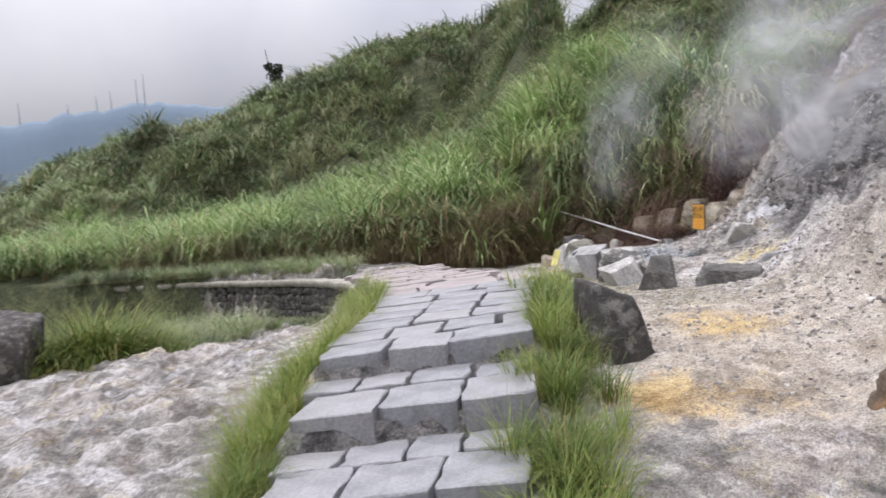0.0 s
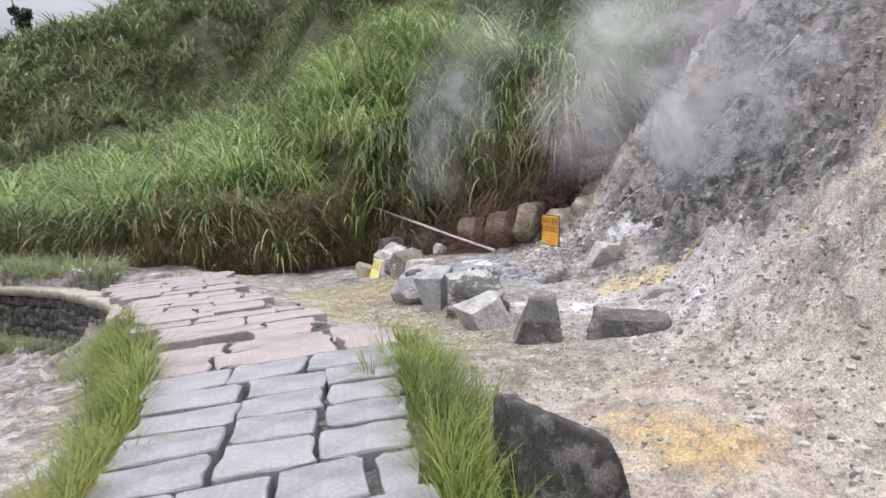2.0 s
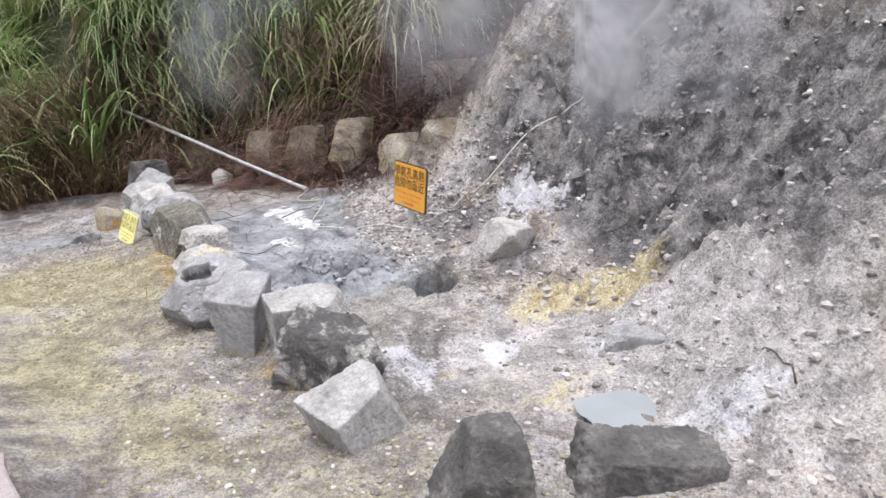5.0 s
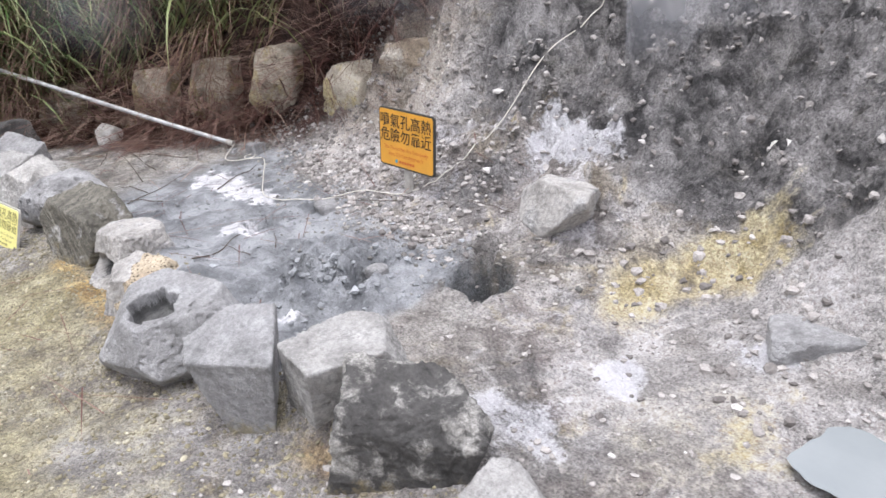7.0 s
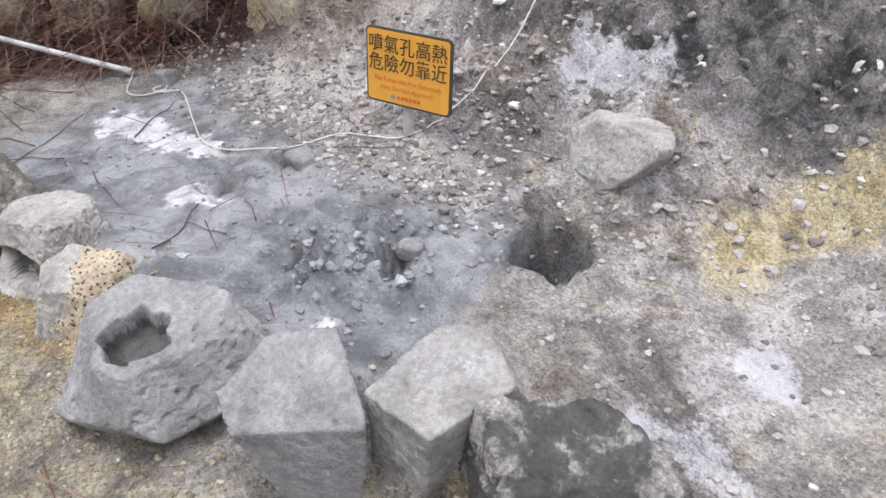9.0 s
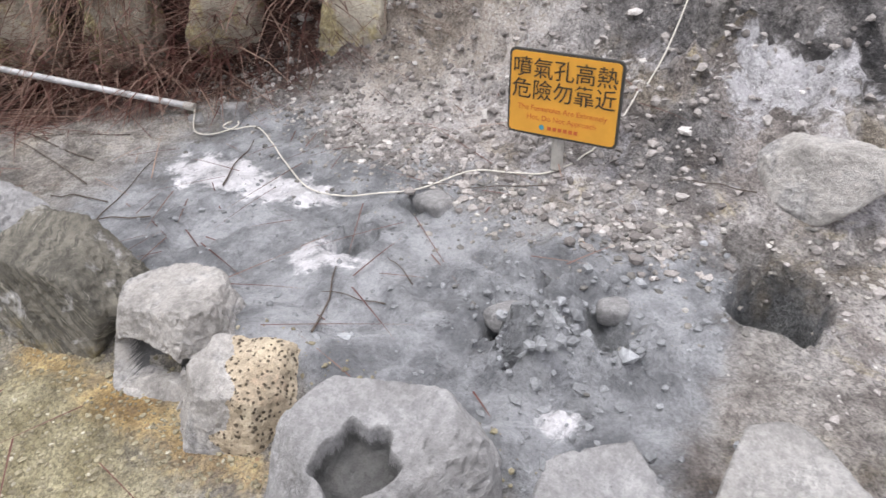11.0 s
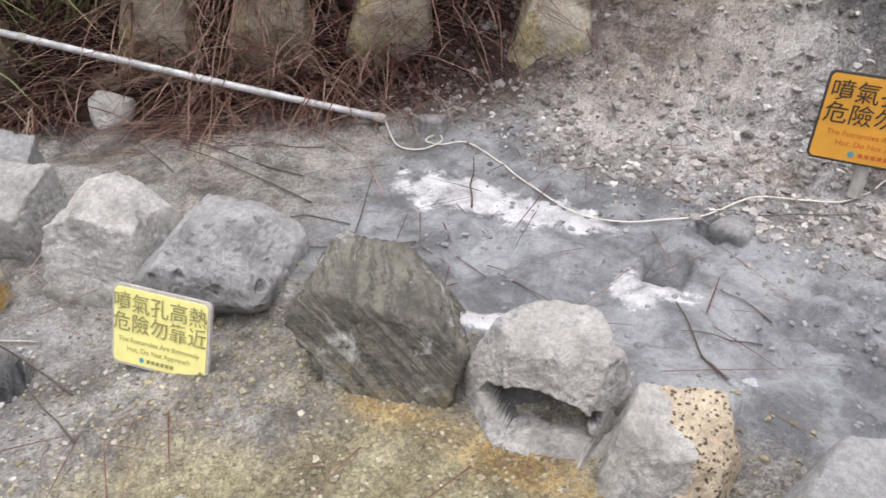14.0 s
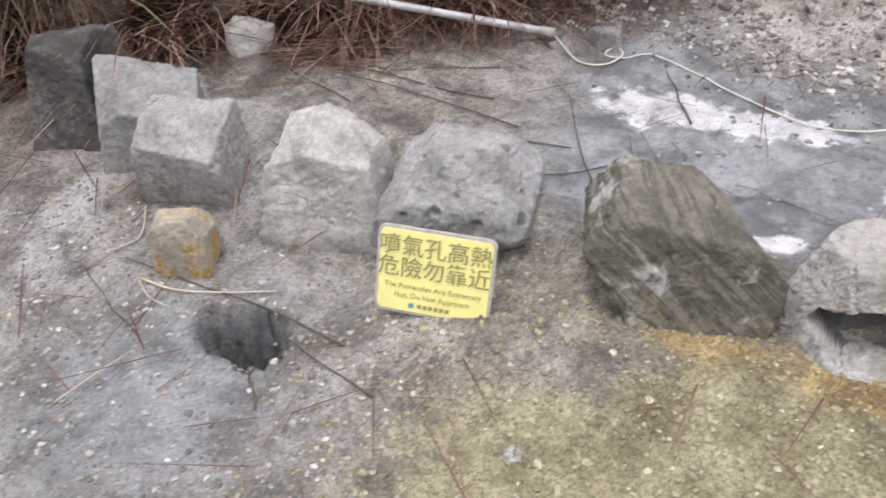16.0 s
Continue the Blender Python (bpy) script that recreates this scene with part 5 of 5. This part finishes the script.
def cord():
    pts = [(3.35, 11.43), (3.30, 11.39), (3.17, 11.27), (3.18, 11.16), (3.29, 11.11), (3.33, 11.15), (3.27, 11.18), (3.25, 11.10), (3.29, 10.97), (3.08, 10.66), (2.91, 10.40), (2.90, 10.22), (2.93, 10.09), (3.03, 9.94), (3.17, 9.79), (3.19, 9.62), (3.22, 9.48), (3.34, 9.36), (3.69, 9.24), (4.06, 9.20), (4.50, 9.15), (5.10, 9.10), (5.9, 9.0)]
    line = smooth_line([(x, y, height(x, y) + (0.03 if i < 2 else 0.012)) for i, (x, y) in enumerate(pts)], 6)
    line = [Vector((p.x, p.y, max(p.z, height(p.x, p.y) + 0.005))) for p in line]
    ob = part("cord", tube_bm(line, 0.0034, 6), ROPE, smooth=True)
    tagged(ob, "thin white cord trailing over the mud and up the slope", "rope")


pipe()
cord()


def stick(x, y, angle, length, radius, label="dark dry twig lying on the mud", lift=0.008):
    rng = random.Random(int(x * 991 + y * 313))
    pts = []
    for i in range(6):
        t = i / 5 - 0.5
        px = x + math.cos(radians(angle)) * length * t + rng.uniform(-1, 1) * 0.006
        py = y + math.sin(radians(angle)) * length * t + rng.uniform(-1, 1) * 0.006
        pts.append((px, py, height(px, py) + lift))
    tagged(part("twig", tube_bm(smooth_line(pts, 2), radius, 5, 0.5), TWIG, smooth=True), label, "twig", "twigs on the mud")


for x, y, a, l, r in ((2.28, 9.86, 25, 0.42, 0.007), (2.35, 9.8, 95, 0.24, 0.004), (2.55, 9.75, 60, 0.2, 0.004), (2.62, 11.15, 20, 0.6, 0.005), (2.5, 11.3, 100, 0.3, 0.006), (2.4, 11.05, 115, 0.42, 0.006), (2.7, 11.75, 75, 0.8, 0.006), (2.85, 12.0, 80, 1.0, 0.006), (2.95, 11.8, 110, 0.5, 0.005), (2.75, 12.3, 60, 0.6, 0.005), (3.0, 10.85, 20, 0.4, 0.007), (3.2, 12.4, 70, 0.9, 0.006), (3.1, 9.7, 100, 0.5, 0.004), (1.62, 12.0, 80, 0.9, 0.006), (1.5, 12.35, 60, 0.5, 0.005), (1.45, 11.55, 70, 0.3, 0.006), (1.35, 11.75, 40, 0.25, 0.006), (3.05, 6.5, 60, 0.28, 0.009), (3.25, 8.9, 95, 0.3, 0.004), (2.2, 12.05, 65, 0.35, 0.006)):
    stick(x, y, a, l, r * 0.62)


def root(points, radius):
    line = smooth_line([(x, y, height(x, y) + 0.012) for x, y in points], 6)
    tagged(part("root", tube_bm(line, radius, 5, 0.4), PALE_ROOT, smooth=True), "thin pale dry root lying on the crusted ground", "root", "dry roots by the hole")


PALE_ROOT = plain_material("bleached_root", (0.50, 0.44, 0.36), 0.85)
root(((1.62, 12.32), (1.60, 12.18), (1.63, 12.02), (1.68, 11.86)), 0.005)
root(((1.62, 12.33), (1.55, 12.24), (1.52, 12.14)), 0.004)
root(((1.95, 12.55), (1.82, 12.48), (1.72, 12.52)), 0.004)


def straws():
    """Loose stalks blown over the mud and gravel, more of them near the bank."""
    rng = np.random.RandomState(41)
    n = 420
    y = rng.uniform(9.0, 13.6, n)
    x = rng.uniform(1.0, 3.9, n)
    keep = rng.rand(n) < np.interp(y + 0.6 * x, (9.5, 14), (0.12, 1.0))
    x, y = x[keep], y[keep]
    n = len(x)
    z = land(x, y) + rough(x, y) + 0.012
    blades("straw", np.stack([x, y, z], 1), rng.rand(n) * 6.28, rng.uniform(0.08, 0.5, n), rng.uniform(84, 90, n), rng.uniform(90, 96, n), rng.uniform(0.003, 0.006, n), DEAD_GRASS, "loose dry stalks scattered over the mud and gravel", 4, "straw")


straws()


# ---- pond ----
def pond():
    m = material("milky_water", 0.34)
    k = Nodes(m)
    k.set("Base Color", k.mix(k.noise(4, 4), (0.18, 0.20, 0.205), (0.29, 0.305, 0.305)))
    k.bump(k.noise(25, 3), 0.06, 0.01)
    bm = bmesh.new()
    ring = []
    for i in range(40):
        a = 2 * math.pi * i / 40
        r = 1 + 0.12 * math.sin(2 * a + 1) + 0.06 * math.sin(5 * a) + 0.03 * math.sin(11 * a + 2)
        ring.append(bm.verts.new((0.23 * r * math.cos(a), 0.18 * r * math.sin(a), 0)))
    bm.faces.new(ring)
    ob = part("water", bm, m)
    ob.matrix_basis = pose(2.80, 6.95, float(land(2.80, 6.95)) - 0.018, 0, 0, -35)
    tagged(ob, "small milky blue-grey puddle of hot water", "puddle", kind="structure")


pond()



# ---- distance ----
def far_mountain():
    # distance haze is mixed into the ridge's base colour
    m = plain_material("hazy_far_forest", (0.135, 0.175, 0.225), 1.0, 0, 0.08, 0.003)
    rng = np.random.RandomState(3)
    a = np.radians(np.linspace(-75, 20, 160))
    r = np.linspace(2300, 2580, 14)
    A, R = np.meshgrid(a, r)
    deg = np.degrees(A)
    crest = np.interp(deg, (-75, -45, -36, -30, -22, -17, -10, 20), (80, 150, 200, 230, 285, 295, 220, 90)) + 14 * fbm(deg * 0.5, 0 * deg, seed=8)
    z = -30 + (crest + 30) * np.sin(np.clip((R - 2300) / 160, 0, 1) * math.pi / 2) - np.clip(R - 2460, 0, 999) * 0.8 + 6 * fbm(deg, R * 0.01, seed=2)
    x, y = np.sin(A) * R, np.cos(A) * R
    nx = len(a)
    i = (np.arange(len(r) - 1)[:, None] * nx + np.arange(nx - 1)).ravel()
    me = mesh_of("far_mountain", np.stack([x.ravel(), y.ravel(), z.ravel()], 1), np.stack([i, i + 1, i + nx + 1, i + nx], 1))
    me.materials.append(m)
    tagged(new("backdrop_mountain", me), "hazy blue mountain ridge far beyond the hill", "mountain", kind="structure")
    # masts paled in colour by the same painted haze
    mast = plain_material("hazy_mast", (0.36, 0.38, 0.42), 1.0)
    for az, high in ((-27.5, 60), (-24.6, 35), (-22.8, 45), (-21.9, 50), (-19.7, 95), (-20.2, 80)):
        zb = float(np.interp(az, (-36, -30, -22, -17), (200, 230, 285, 295))) - 14
        px, py = math.sin(radians(az)) * 2440, math.cos(radians(az)) * 2440
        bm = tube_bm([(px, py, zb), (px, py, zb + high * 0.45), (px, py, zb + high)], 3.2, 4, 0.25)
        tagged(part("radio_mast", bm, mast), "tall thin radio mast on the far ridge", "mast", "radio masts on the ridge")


far_mountain()


# ---- scrub below the wall, shrub on the skyline ----
def side_scrub():
    rng = np.random.RandomState(15)
    xy = np.stack([rng.uniform(-12, -2.6, 900), rng.uniform(8.5, 18.5, 900)], 1)
    b = bank_distance(xy[:, 0], xy[:, 1])
    edge = np.interp(xy[:, 1], (8.5, 11, 14, 18), (-4.4, -3.4, -3.2, -5.0))
    keep = (b < -1.5) & (xy[:, 0] < edge)
    xy = xy[keep]
    roots, heading = tussocks(rng, xy, 70, 0.3)
    n = len(roots)
    blades("scrub_grass", roots, heading, rng.uniform(0.35, 0.85, n) * np.repeat(rng.uniform(0.6, 1.2, len(xy)), 70), rng.uniform(3, 40, n), rng.uniform(60, 140, n), rng.uniform(0.010, 0.02, n), HILL_GRASS, "low green scrub growing below the wall", 4)
    xy = np.stack([rng.normal(-4.0, 0.42, 70), rng.normal(8.8, 0.36, 70)], 1)
    roots, heading = tussocks(rng, xy, 150, 0.16)
    n = len(roots)
    tall = np.maximum(1.45 - 0.75 * np.hypot(roots[:, 0] + 4.0, roots[:, 1] - 8.8), 0.35) * np.repeat(rng.uniform(0.75, 1.15, 70), 150)
    blades("bushy_grass", roots, heading, rng.uniform(0.55, 1.0, n) * tall, rng.uniform(0, 40, n), rng.uniform(60, 165, n), rng.uniform(0.008, 0.016, n), VERGE_GRASS, "round yellow-green bush of grass beside the pale ground", 5)


def wall_grass():
    rng = np.random.RandomState(16)
    y = rng.uniform(9.6, 15.5, 110)
    x = np.interp(y, (9.5, 10.8, 12.4, 13.7, 16.3), (-1.02, -1.16, -1.75, -2.45, -4.7)) - 0.28 - np.abs(rng.normal(0, 0.16, 110))
    roots, heading = tussocks(rng, np.stack([x, y], 1), 40, 0.07)
    n = len(roots)
    blades("wall_grass", roots, heading, rng.uniform(0.12, 0.34, n), rng.uniform(3, 40, n), rng.uniform(50, 140, n), rng.uniform(0.005, 0.010, n), HILL_GRASS, "green weeds at the foot of the stone wall", 4)


def ledge_grass():
    rng = np.random.RandomState(17)
    xy = np.stack([rng.uniform(-9, -1.5, 1500), rng.uniform(12.2, 20, 1500)], 1)
    b = bank_distance(xy[:, 0], xy[:, 1])
    xy = xy[(b > -1.25) & (b < 0.3)]
    roots, heading = tussocks(rng, xy, 46, 0.14)
    n = len(roots)
    blades("ledge_grass", roots, heading, rng.uniform(0.15, 0.55, n), rng.uniform(3, 40, n), rng.uniform(60, 150, n), rng.uniform(0.007, 0.014, n), HILL_GRASS, "rank green grass growing behind the low wall", 4)


def skyline_shrub():
    leaf = plain_material("dark_leaf", (0.025, 0.035, 0.02), 0.6, 0, 0.3, 2)
    top = tagged(new("shrub"), "small dark shrub standing on the hill's crest", "shrub")
    x, y = math.sin(radians(-10.9)) * 45.5, math.cos(radians(-10.9)) * 45.5
    top.location = (x, y, float(land(x, y)))
    part("trunk", tube_bm([(0, 0, -0.2), (0.05, 0, 0.9), (-0.15, 0, 1.7), (-0.3, 0, 2.7)], 0.07, 6, 0.3), TWIG, top)
    part("limb", tube_bm([(0, 0, 0.7), (0.35, 0, 1.3), (0.42, 0, 1.9)], 0.05, 6, 0.3), TWIG, top)
    rng = np.random.RandomState(4)
    bm = bmesh.new()
    for cx, cz, r in ((0.05, 1.25, 0.45), (0.38, 1.6, 0.3), (-0.18, 1.7, 0.28), (0.2, 1.0, 0.4)):
        for _ in range(130):
            d = rng.normal(0, 1, 3)
            d = d / np.linalg.norm(d) * r * rng.rand() ** 0.4
            bmesh.ops.create_grid(bm, x_segments=1, y_segments=1, size=0.06, matrix=pose(cx + d[0], d[1], cz + d[2], *rng.uniform(0, 360, 3)))
    part("crown", bm, leaf, top)


side_scrub()
wall_grass()
ledge_grass()
skyline_shrub()


# ---- wall beside the path ----
def wall():
    rng = random.Random(21)
    line = smooth_line([(-1.02, 9.5, 0), (-1.16, 10.8, 0), (-1.75, 12.4, 0), (-2.45, 13.7, 0), (-4.7, 16.3, 0), (-7.6, 18.1, 0)], 10)
    top = tagged(new("wall_left"), "low dry-stone retaining wall with a pale coping", "wall", kind="structure")
    level = [0.27 - 0.085 * (p.y - 6.2) - 0.06 for p in line]
    bm = bmesh.new()
    rings = []
    for i, (p, z) in enumerate(zip(line, level)):
        way = (line[min(i + 1, len(line) - 1)] - line[max(i - 1, 0)]).normalized()
        side = Vector((way.y, -way.x, 0))
        jig = rng.uniform(-0.012, 0.012)
        rings.append([bm.verts.new(Vector((p.x, p.y, z + dz + jig)) + side * o) for o, dz in ((-0.13, -0.10), (-0.14, -0.01), (-0.12, 0.015), (0.12, 0.015), (0.14, -0.01), (0.13, -0.10))])
    for a, b in zip(rings, rings[1:]):
        for j in range(6):
            bm.faces.new((a[j], a[(j + 1) % 6], b[(j + 1) % 6], b[j]))
    bm.faces.new(rings[0][::-1])
    bm.faces.new(rings[-1])
    bmesh.ops.recalc_face_normals(bm, faces=bm.faces)
    part("coping", bm, COPING, top, "worn pale coping", True)
    stones = []
    for q in range(5):
        p, g = rock_shape((0.30, 0.22, 0.18), 200 + q, levels=3)
        me = mesh_of("stone", p, g)
        me.materials.append(BLACK_STONE)
        stones.append(me)
    for i in range(len(line) - 1):
        p, z = (line[i] + line[i + 1]) / 2, (level[i] + level[i + 1]) / 2
        way = line[i + 1] - line[i]
        length = way.length
        for row in range(4):
            for j in range(max(1, round(length / 0.27))):
                t = (j + 0.5 + rng.uniform(-0.15, 0.15)) / max(1, round(length / 0.27))
                c = line[i] + way * t
                ob = new("stone", rng.choice(stones))
                ob.parent = top
                ob.matrix_basis = pose(c.x, c.y, z - 0.17 - row * 0.15 + rng.uniform(-0.02, 0.02), rng.uniform(-8, 8), rng.uniform(-8, 8), math.degrees(math.atan2(way.y, way.x)) + rng.uniform(-12, 12))


wall()


# ---- paving ----
def paver_mesh(corners, thick, rng, rough_edge=0.012):
    """A paving stone from the corners of its outline (x, y), with broken, slightly rounded edges. Its top is at z = 0."""
    bm = bmesh.new()
    ring = []
    for (ax, ay), (bx, by) in zip(corners, corners[1:] + corners[:1]):
        for t in (0.06, 0.36, 0.66, 0.94):
            ring.append((ax + (bx - ax) * t + rng.uniform(-1, 1) * rough_edge, ay + (by - ay) * t + rng.uniform(-1, 1) * rough_edge))
    cx, cy = sum(p[0] for p in ring) / len(ring), sum(p[1] for p in ring) / len(ring)
    inset = [(cx + (x - cx) * 0.965, cy + (y - cy) * 0.955, rng.uniform(-0.003, 0.003)) for x, y in ring]
    top = [bm.verts.new(p) for p in inset]
    rim = [bm.verts.new((x, y, -0.006 + rng.uniform(-0.003, 0.003))) for x, y in ring]
    foot = [bm.verts.new((x + rng.uniform(-1, 1) * 0.006, y, -thick)) for x, y in ring]
    middle = bm.verts.new((cx, cy, rng.uniform(-0.002, 0.006)))
    n = len(ring)
    for i in range(n):
        j = (i + 1) % n
        bm.faces.new((middle, top[i], top[j]))
        bm.faces.new((top[i], rim[i], rim[j], top[j]))
        bm.faces.new((rim[i], foot[i], foot[j], rim[j]))
    return bm


pavement = tagged(new("pavement"), "uneven stone-paved steps and path with open joints", "pavement", kind="structure")


def lay(corners, mat, rng, thick=0.12, lift=0.0, lean=1.5, label="", rough_edge=0.012):
    x, y = sum(c[0] for c in corners) / len(corners), sum(c[1] for c in corners) / len(corners)
    bm = paver_mesh([(a - x, b - y) for a, b in corners], thick, rng, rough_edge)
    ob = part("paver", bm, mat, pavement, label)
    z = float(path_level(np.asarray(x), np.asarray(y)))
    fall = -math.degrees(math.atan(0.085)) if y > 6.6 else 0
    ob.matrix_basis = pose(x, y, z + lift + rng.uniform(-0.008, 0.008), fall + rng.uniform(-lean, lean) * 0.6, -3.4 + rng.uniform(-lean, lean), 0)


def row_of(y0, y1, joints, mat, rng, gap=0.02, skew=0.0, thick=0.12):
    for a, b in zip(joints, joints[1:]):
        j = lambda: rng.uniform(-0.014, 0.014)
        g = gap / 2 + rng.uniform(0, 0.006)
        ya0, yb0 = y0 + skew * a, y0 + skew * b
        ya1, yb1 = y1 + skew * a, y1 + skew * b
        dx = 0.15 * (y1 - y0)
        lay([(a + g + j(), ya0 + g + j()), (b - g + j(), yb0 + g + j()), (b - g + dx + j(), yb1 - g + j()), (a + g + dx + j(), ya1 - g + j())], mat, rng, thick)


def paving():
    rng = random.Random(31)
    # long flight: two rows of blocks to a tread
    for k in range(7):
        front = 4.08 - 0.62 * (k + 1)
        left, right = (float(v) for v in path_edges(np.asarray(front + 0.3)))
        span = right - left
        cut = ((0, 0.36, 0.69, 1), (0, 0.31, 0.66, 1))[k % 2]
        row_of(front, front + 0.36, [left + span * c for c in cut], PAVER, rng, 0.014, -0.05, 0.19)
        cut = ((0, 0.24, 0.47, 0.76, 1), (0, 0.27, 0.55, 0.78, 1))[k % 2]
        row_of(front + 0.36, front + 0.61, [left + span * c for c in cut], PAVER, rng, 0.014, -0.03, 0.12)
    rows = ((4.06, 4.36, (-0.74, -0.36, -0.02, 0.42)), (4.36, 4.70, (-0.72, -0.38, -0.07, 0.26, 0.44)), (4.70, 4.98, (-0.66, -0.24, 0.12, 0.48)), (4.98, 5.26, (-0.60, -0.18, 0.18, 0.54)), (5.26, 5.52, (-0.56, -0.12, 0.24, 0.60)), (5.52, 5.78, (-0.54, -0.10, 0.28, 0.64)), (5.78, 6.06, (-0.56, -0.16, 0.22, 0.68)))
    for i, (y0, y1, joints) in enumerate(rows):
        row_of(y0, y1, list(joints), PAVER, rng, 0.016, -0.02, 0.19 if i == 0 else 0.12)
    # broken slabs beyond
    y = 6.08
    while y < 12.6:
        deep = rng.uniform(0.22, 0.44)
        left, right = (float(v) for v in path_edges(np.asarray(y + deep / 2)))
        x = left + rng.uniform(-0.05, 0.1)
        while x < right - 0.12:
            wide = min(rng.uniform(0.3, 0.75), right - x + rng.uniform(-0.05, 0.12))
            wide = max(wide, 0.2)
            hole = rng.random() < 0.10 or ((x + wide / 2 + 0.25) ** 2 + (y + deep / 2 - 6.9) ** 2 < 0.04)
            j = lambda s=0.028: rng.uniform(-s, s)
            g = 0.011
            if not hole:
                lay([(x + g + j(0.022), y + g + j()), (x + wide * 0.5, y + g + j(0.022)), (x + wide - g + j(0.022), y + g + j()), (x + wide - g + j(0.022), y + deep - g + j()), (x + wide * 0.5, y + deep - g + j(0.022)), (x + g + j(0.022), y + deep - g + j())], SLAB, rng, 0.10, rng.uniform(-0.004, 0.004), 0.8, "", 0.022)
            x += wide
        y += deep


paving()


# ---- steam ----
def steam_material():
    """Thin vapour: mostly see-through, with soft wisps and soft edges given by the sheet's own coordinates."""
    m = bpy.data.materials.new("steam")
    m.use_nodes = True
    k = Nodes(m)
    u, v = k.attribute("across"), k.attribute("along")
    wisp = k.step(k.noise(0.9, 4, 0.5, None, 0.5), 0.28, 0.80)
    billow = k.noise(1.5, 5, 0.58, None, 0.8)
    u = k.math("ADD", u, k.math("MULTIPLY", k.math("SUBTRACT", billow, 0.5), 1.5))
    v = k.math("ADD", v, k.math("MULTIPLY", k.math("SUBTRACT", k.noise(1.1, 4, 0.55), 0.5), 0.5))
    inside = k.step(k.math("ABSOLUTE", k.attribute("across")), 1.0, 0.72)
    side = k.math("MULTIPLY", k.math("POWER", k.step(k.math("ABSOLUTE", u), 1.05, 0.0), 1.5), inside)
    low, high = k.step(k.math("SUBTRACT", k.attribute("along"), k.attribute("start")), 0.0, 0.12), k.step(k.attribute("along"), 1.0, 0.8)
    ends = k.math("MULTIPLY", k.math("MULTIPLY", k.step(k.math("SUBTRACT", v, k.attribute("start")), 0.0, 0.30), k.step(v, 1.05, 0.45)), k.math("MULTIPLY", low, high))
    alpha = k.math("MULTIPLY", k.math("MULTIPLY", side, ends), k.math("MULTIPLY", k.math("ADD", wisp, 0.18), k.attribute("thickness")))
    clear = k.n.new("ShaderNodeBsdfTransparent")
    white = k.n.new("ShaderNodeBsdfDiffuse")
    white.inputs["Color"].default_value = (0.75, 0.755, 0.79, 1)
    glow = k.n.new("ShaderNodeBsdfTranslucent")
    glow.inputs["Color"].default_value = (0.75, 0.755, 0.79, 1)
    both, mixed = k.n.new("ShaderNodeMixShader"), k.n.new("ShaderNodeMixShader")
    k.l.new(white.outputs[0], both.inputs[1])
    k.l.new(glow.outputs[0], both.inputs[2])
    k.l.new(alpha, mixed.inputs["Fac"])
    k.l.new(clear.outputs[0], mixed.inputs[1])
    k.l.new(both.outputs[0], mixed.inputs[2])
    k.l.new(mixed.outputs[0], k.n["Material Output"].inputs["Surface"])
    return m


STEAM = steam_material()


def steam(x, y, drift, rise, wide, density, layers, start, seed, label):
    """A plume that rises from the ground as billowing curved veils, one behind another."""
    top = tagged(new("steam_plume"), label, "steam", "steam plumes")
    nu, nv = 15, 22
    ground_z = float(land(x, y))
    top.location = (x, y, ground_z)
    for layer in range(layers):
        u, v = (a.ravel() for a in np.meshgrid(np.linspace(-1, 1, nu), np.linspace(0, 1, nv)))
        off = (layer - 0.5) * 0.45
        half = wide * (0.35 + 0.9 * v)
        px = drift[0] * v ** 1.4 + u * half * 0.80 + off * 0.4 + 0.3 * wide * vnoise(layer * 3.7 + seed, v * 2, 0, seed + 1)
        py = drift[1] * v ** 1.4 - u * half * 0.45 + off + 0.25 * wide * np.cos(u * 2.2 + layer) + 0.18 * vnoise(u * 1.5 + seed, v * 3, layer, seed)
        pz = -0.05 + rise * v + 0.08 * np.sin(u * 3 + seed)
        i = (np.arange(nv - 1)[:, None] * nu + np.arange(nu - 1)).ravel()
        me = mesh_of("veil", np.stack([px, py, pz], 1), np.stack([i, i + 1, i + nu + 1, i + nu], 1))
        for name, values in (("across", u), ("along", v), ("thickness", np.full(len(u), density)), ("start", np.full(len(u), start))):
            float_attribute(me, name, values)
        me.materials.append(STEAM)
        ob = new("veil", me)
        ob.parent = top


steam(3.25, 12.3, (0.5, 0.3), 4.0, 1.2, 0.72, 1, 0.12, 1, "thin white steam rising in front of the grassy bank")
steam(4.0, 10.1, (1.6, 0.5), 3.4, 1.6, 0.58, 2, 0.04, 2, "drifting white steam above the scorched slope")
steam(3.9, 8.5, (1.9, 0.5), 2.9, 1.5, 0.95, 1, 0.03, 3, "pale grey steam drifting up the scorched slope")
steam(4.9, 11.5, (1.4, 0.8), 3.6, 1.4, 0.80, 1, 0.0, 4, "pale steam rising out of the gully behind the slope")
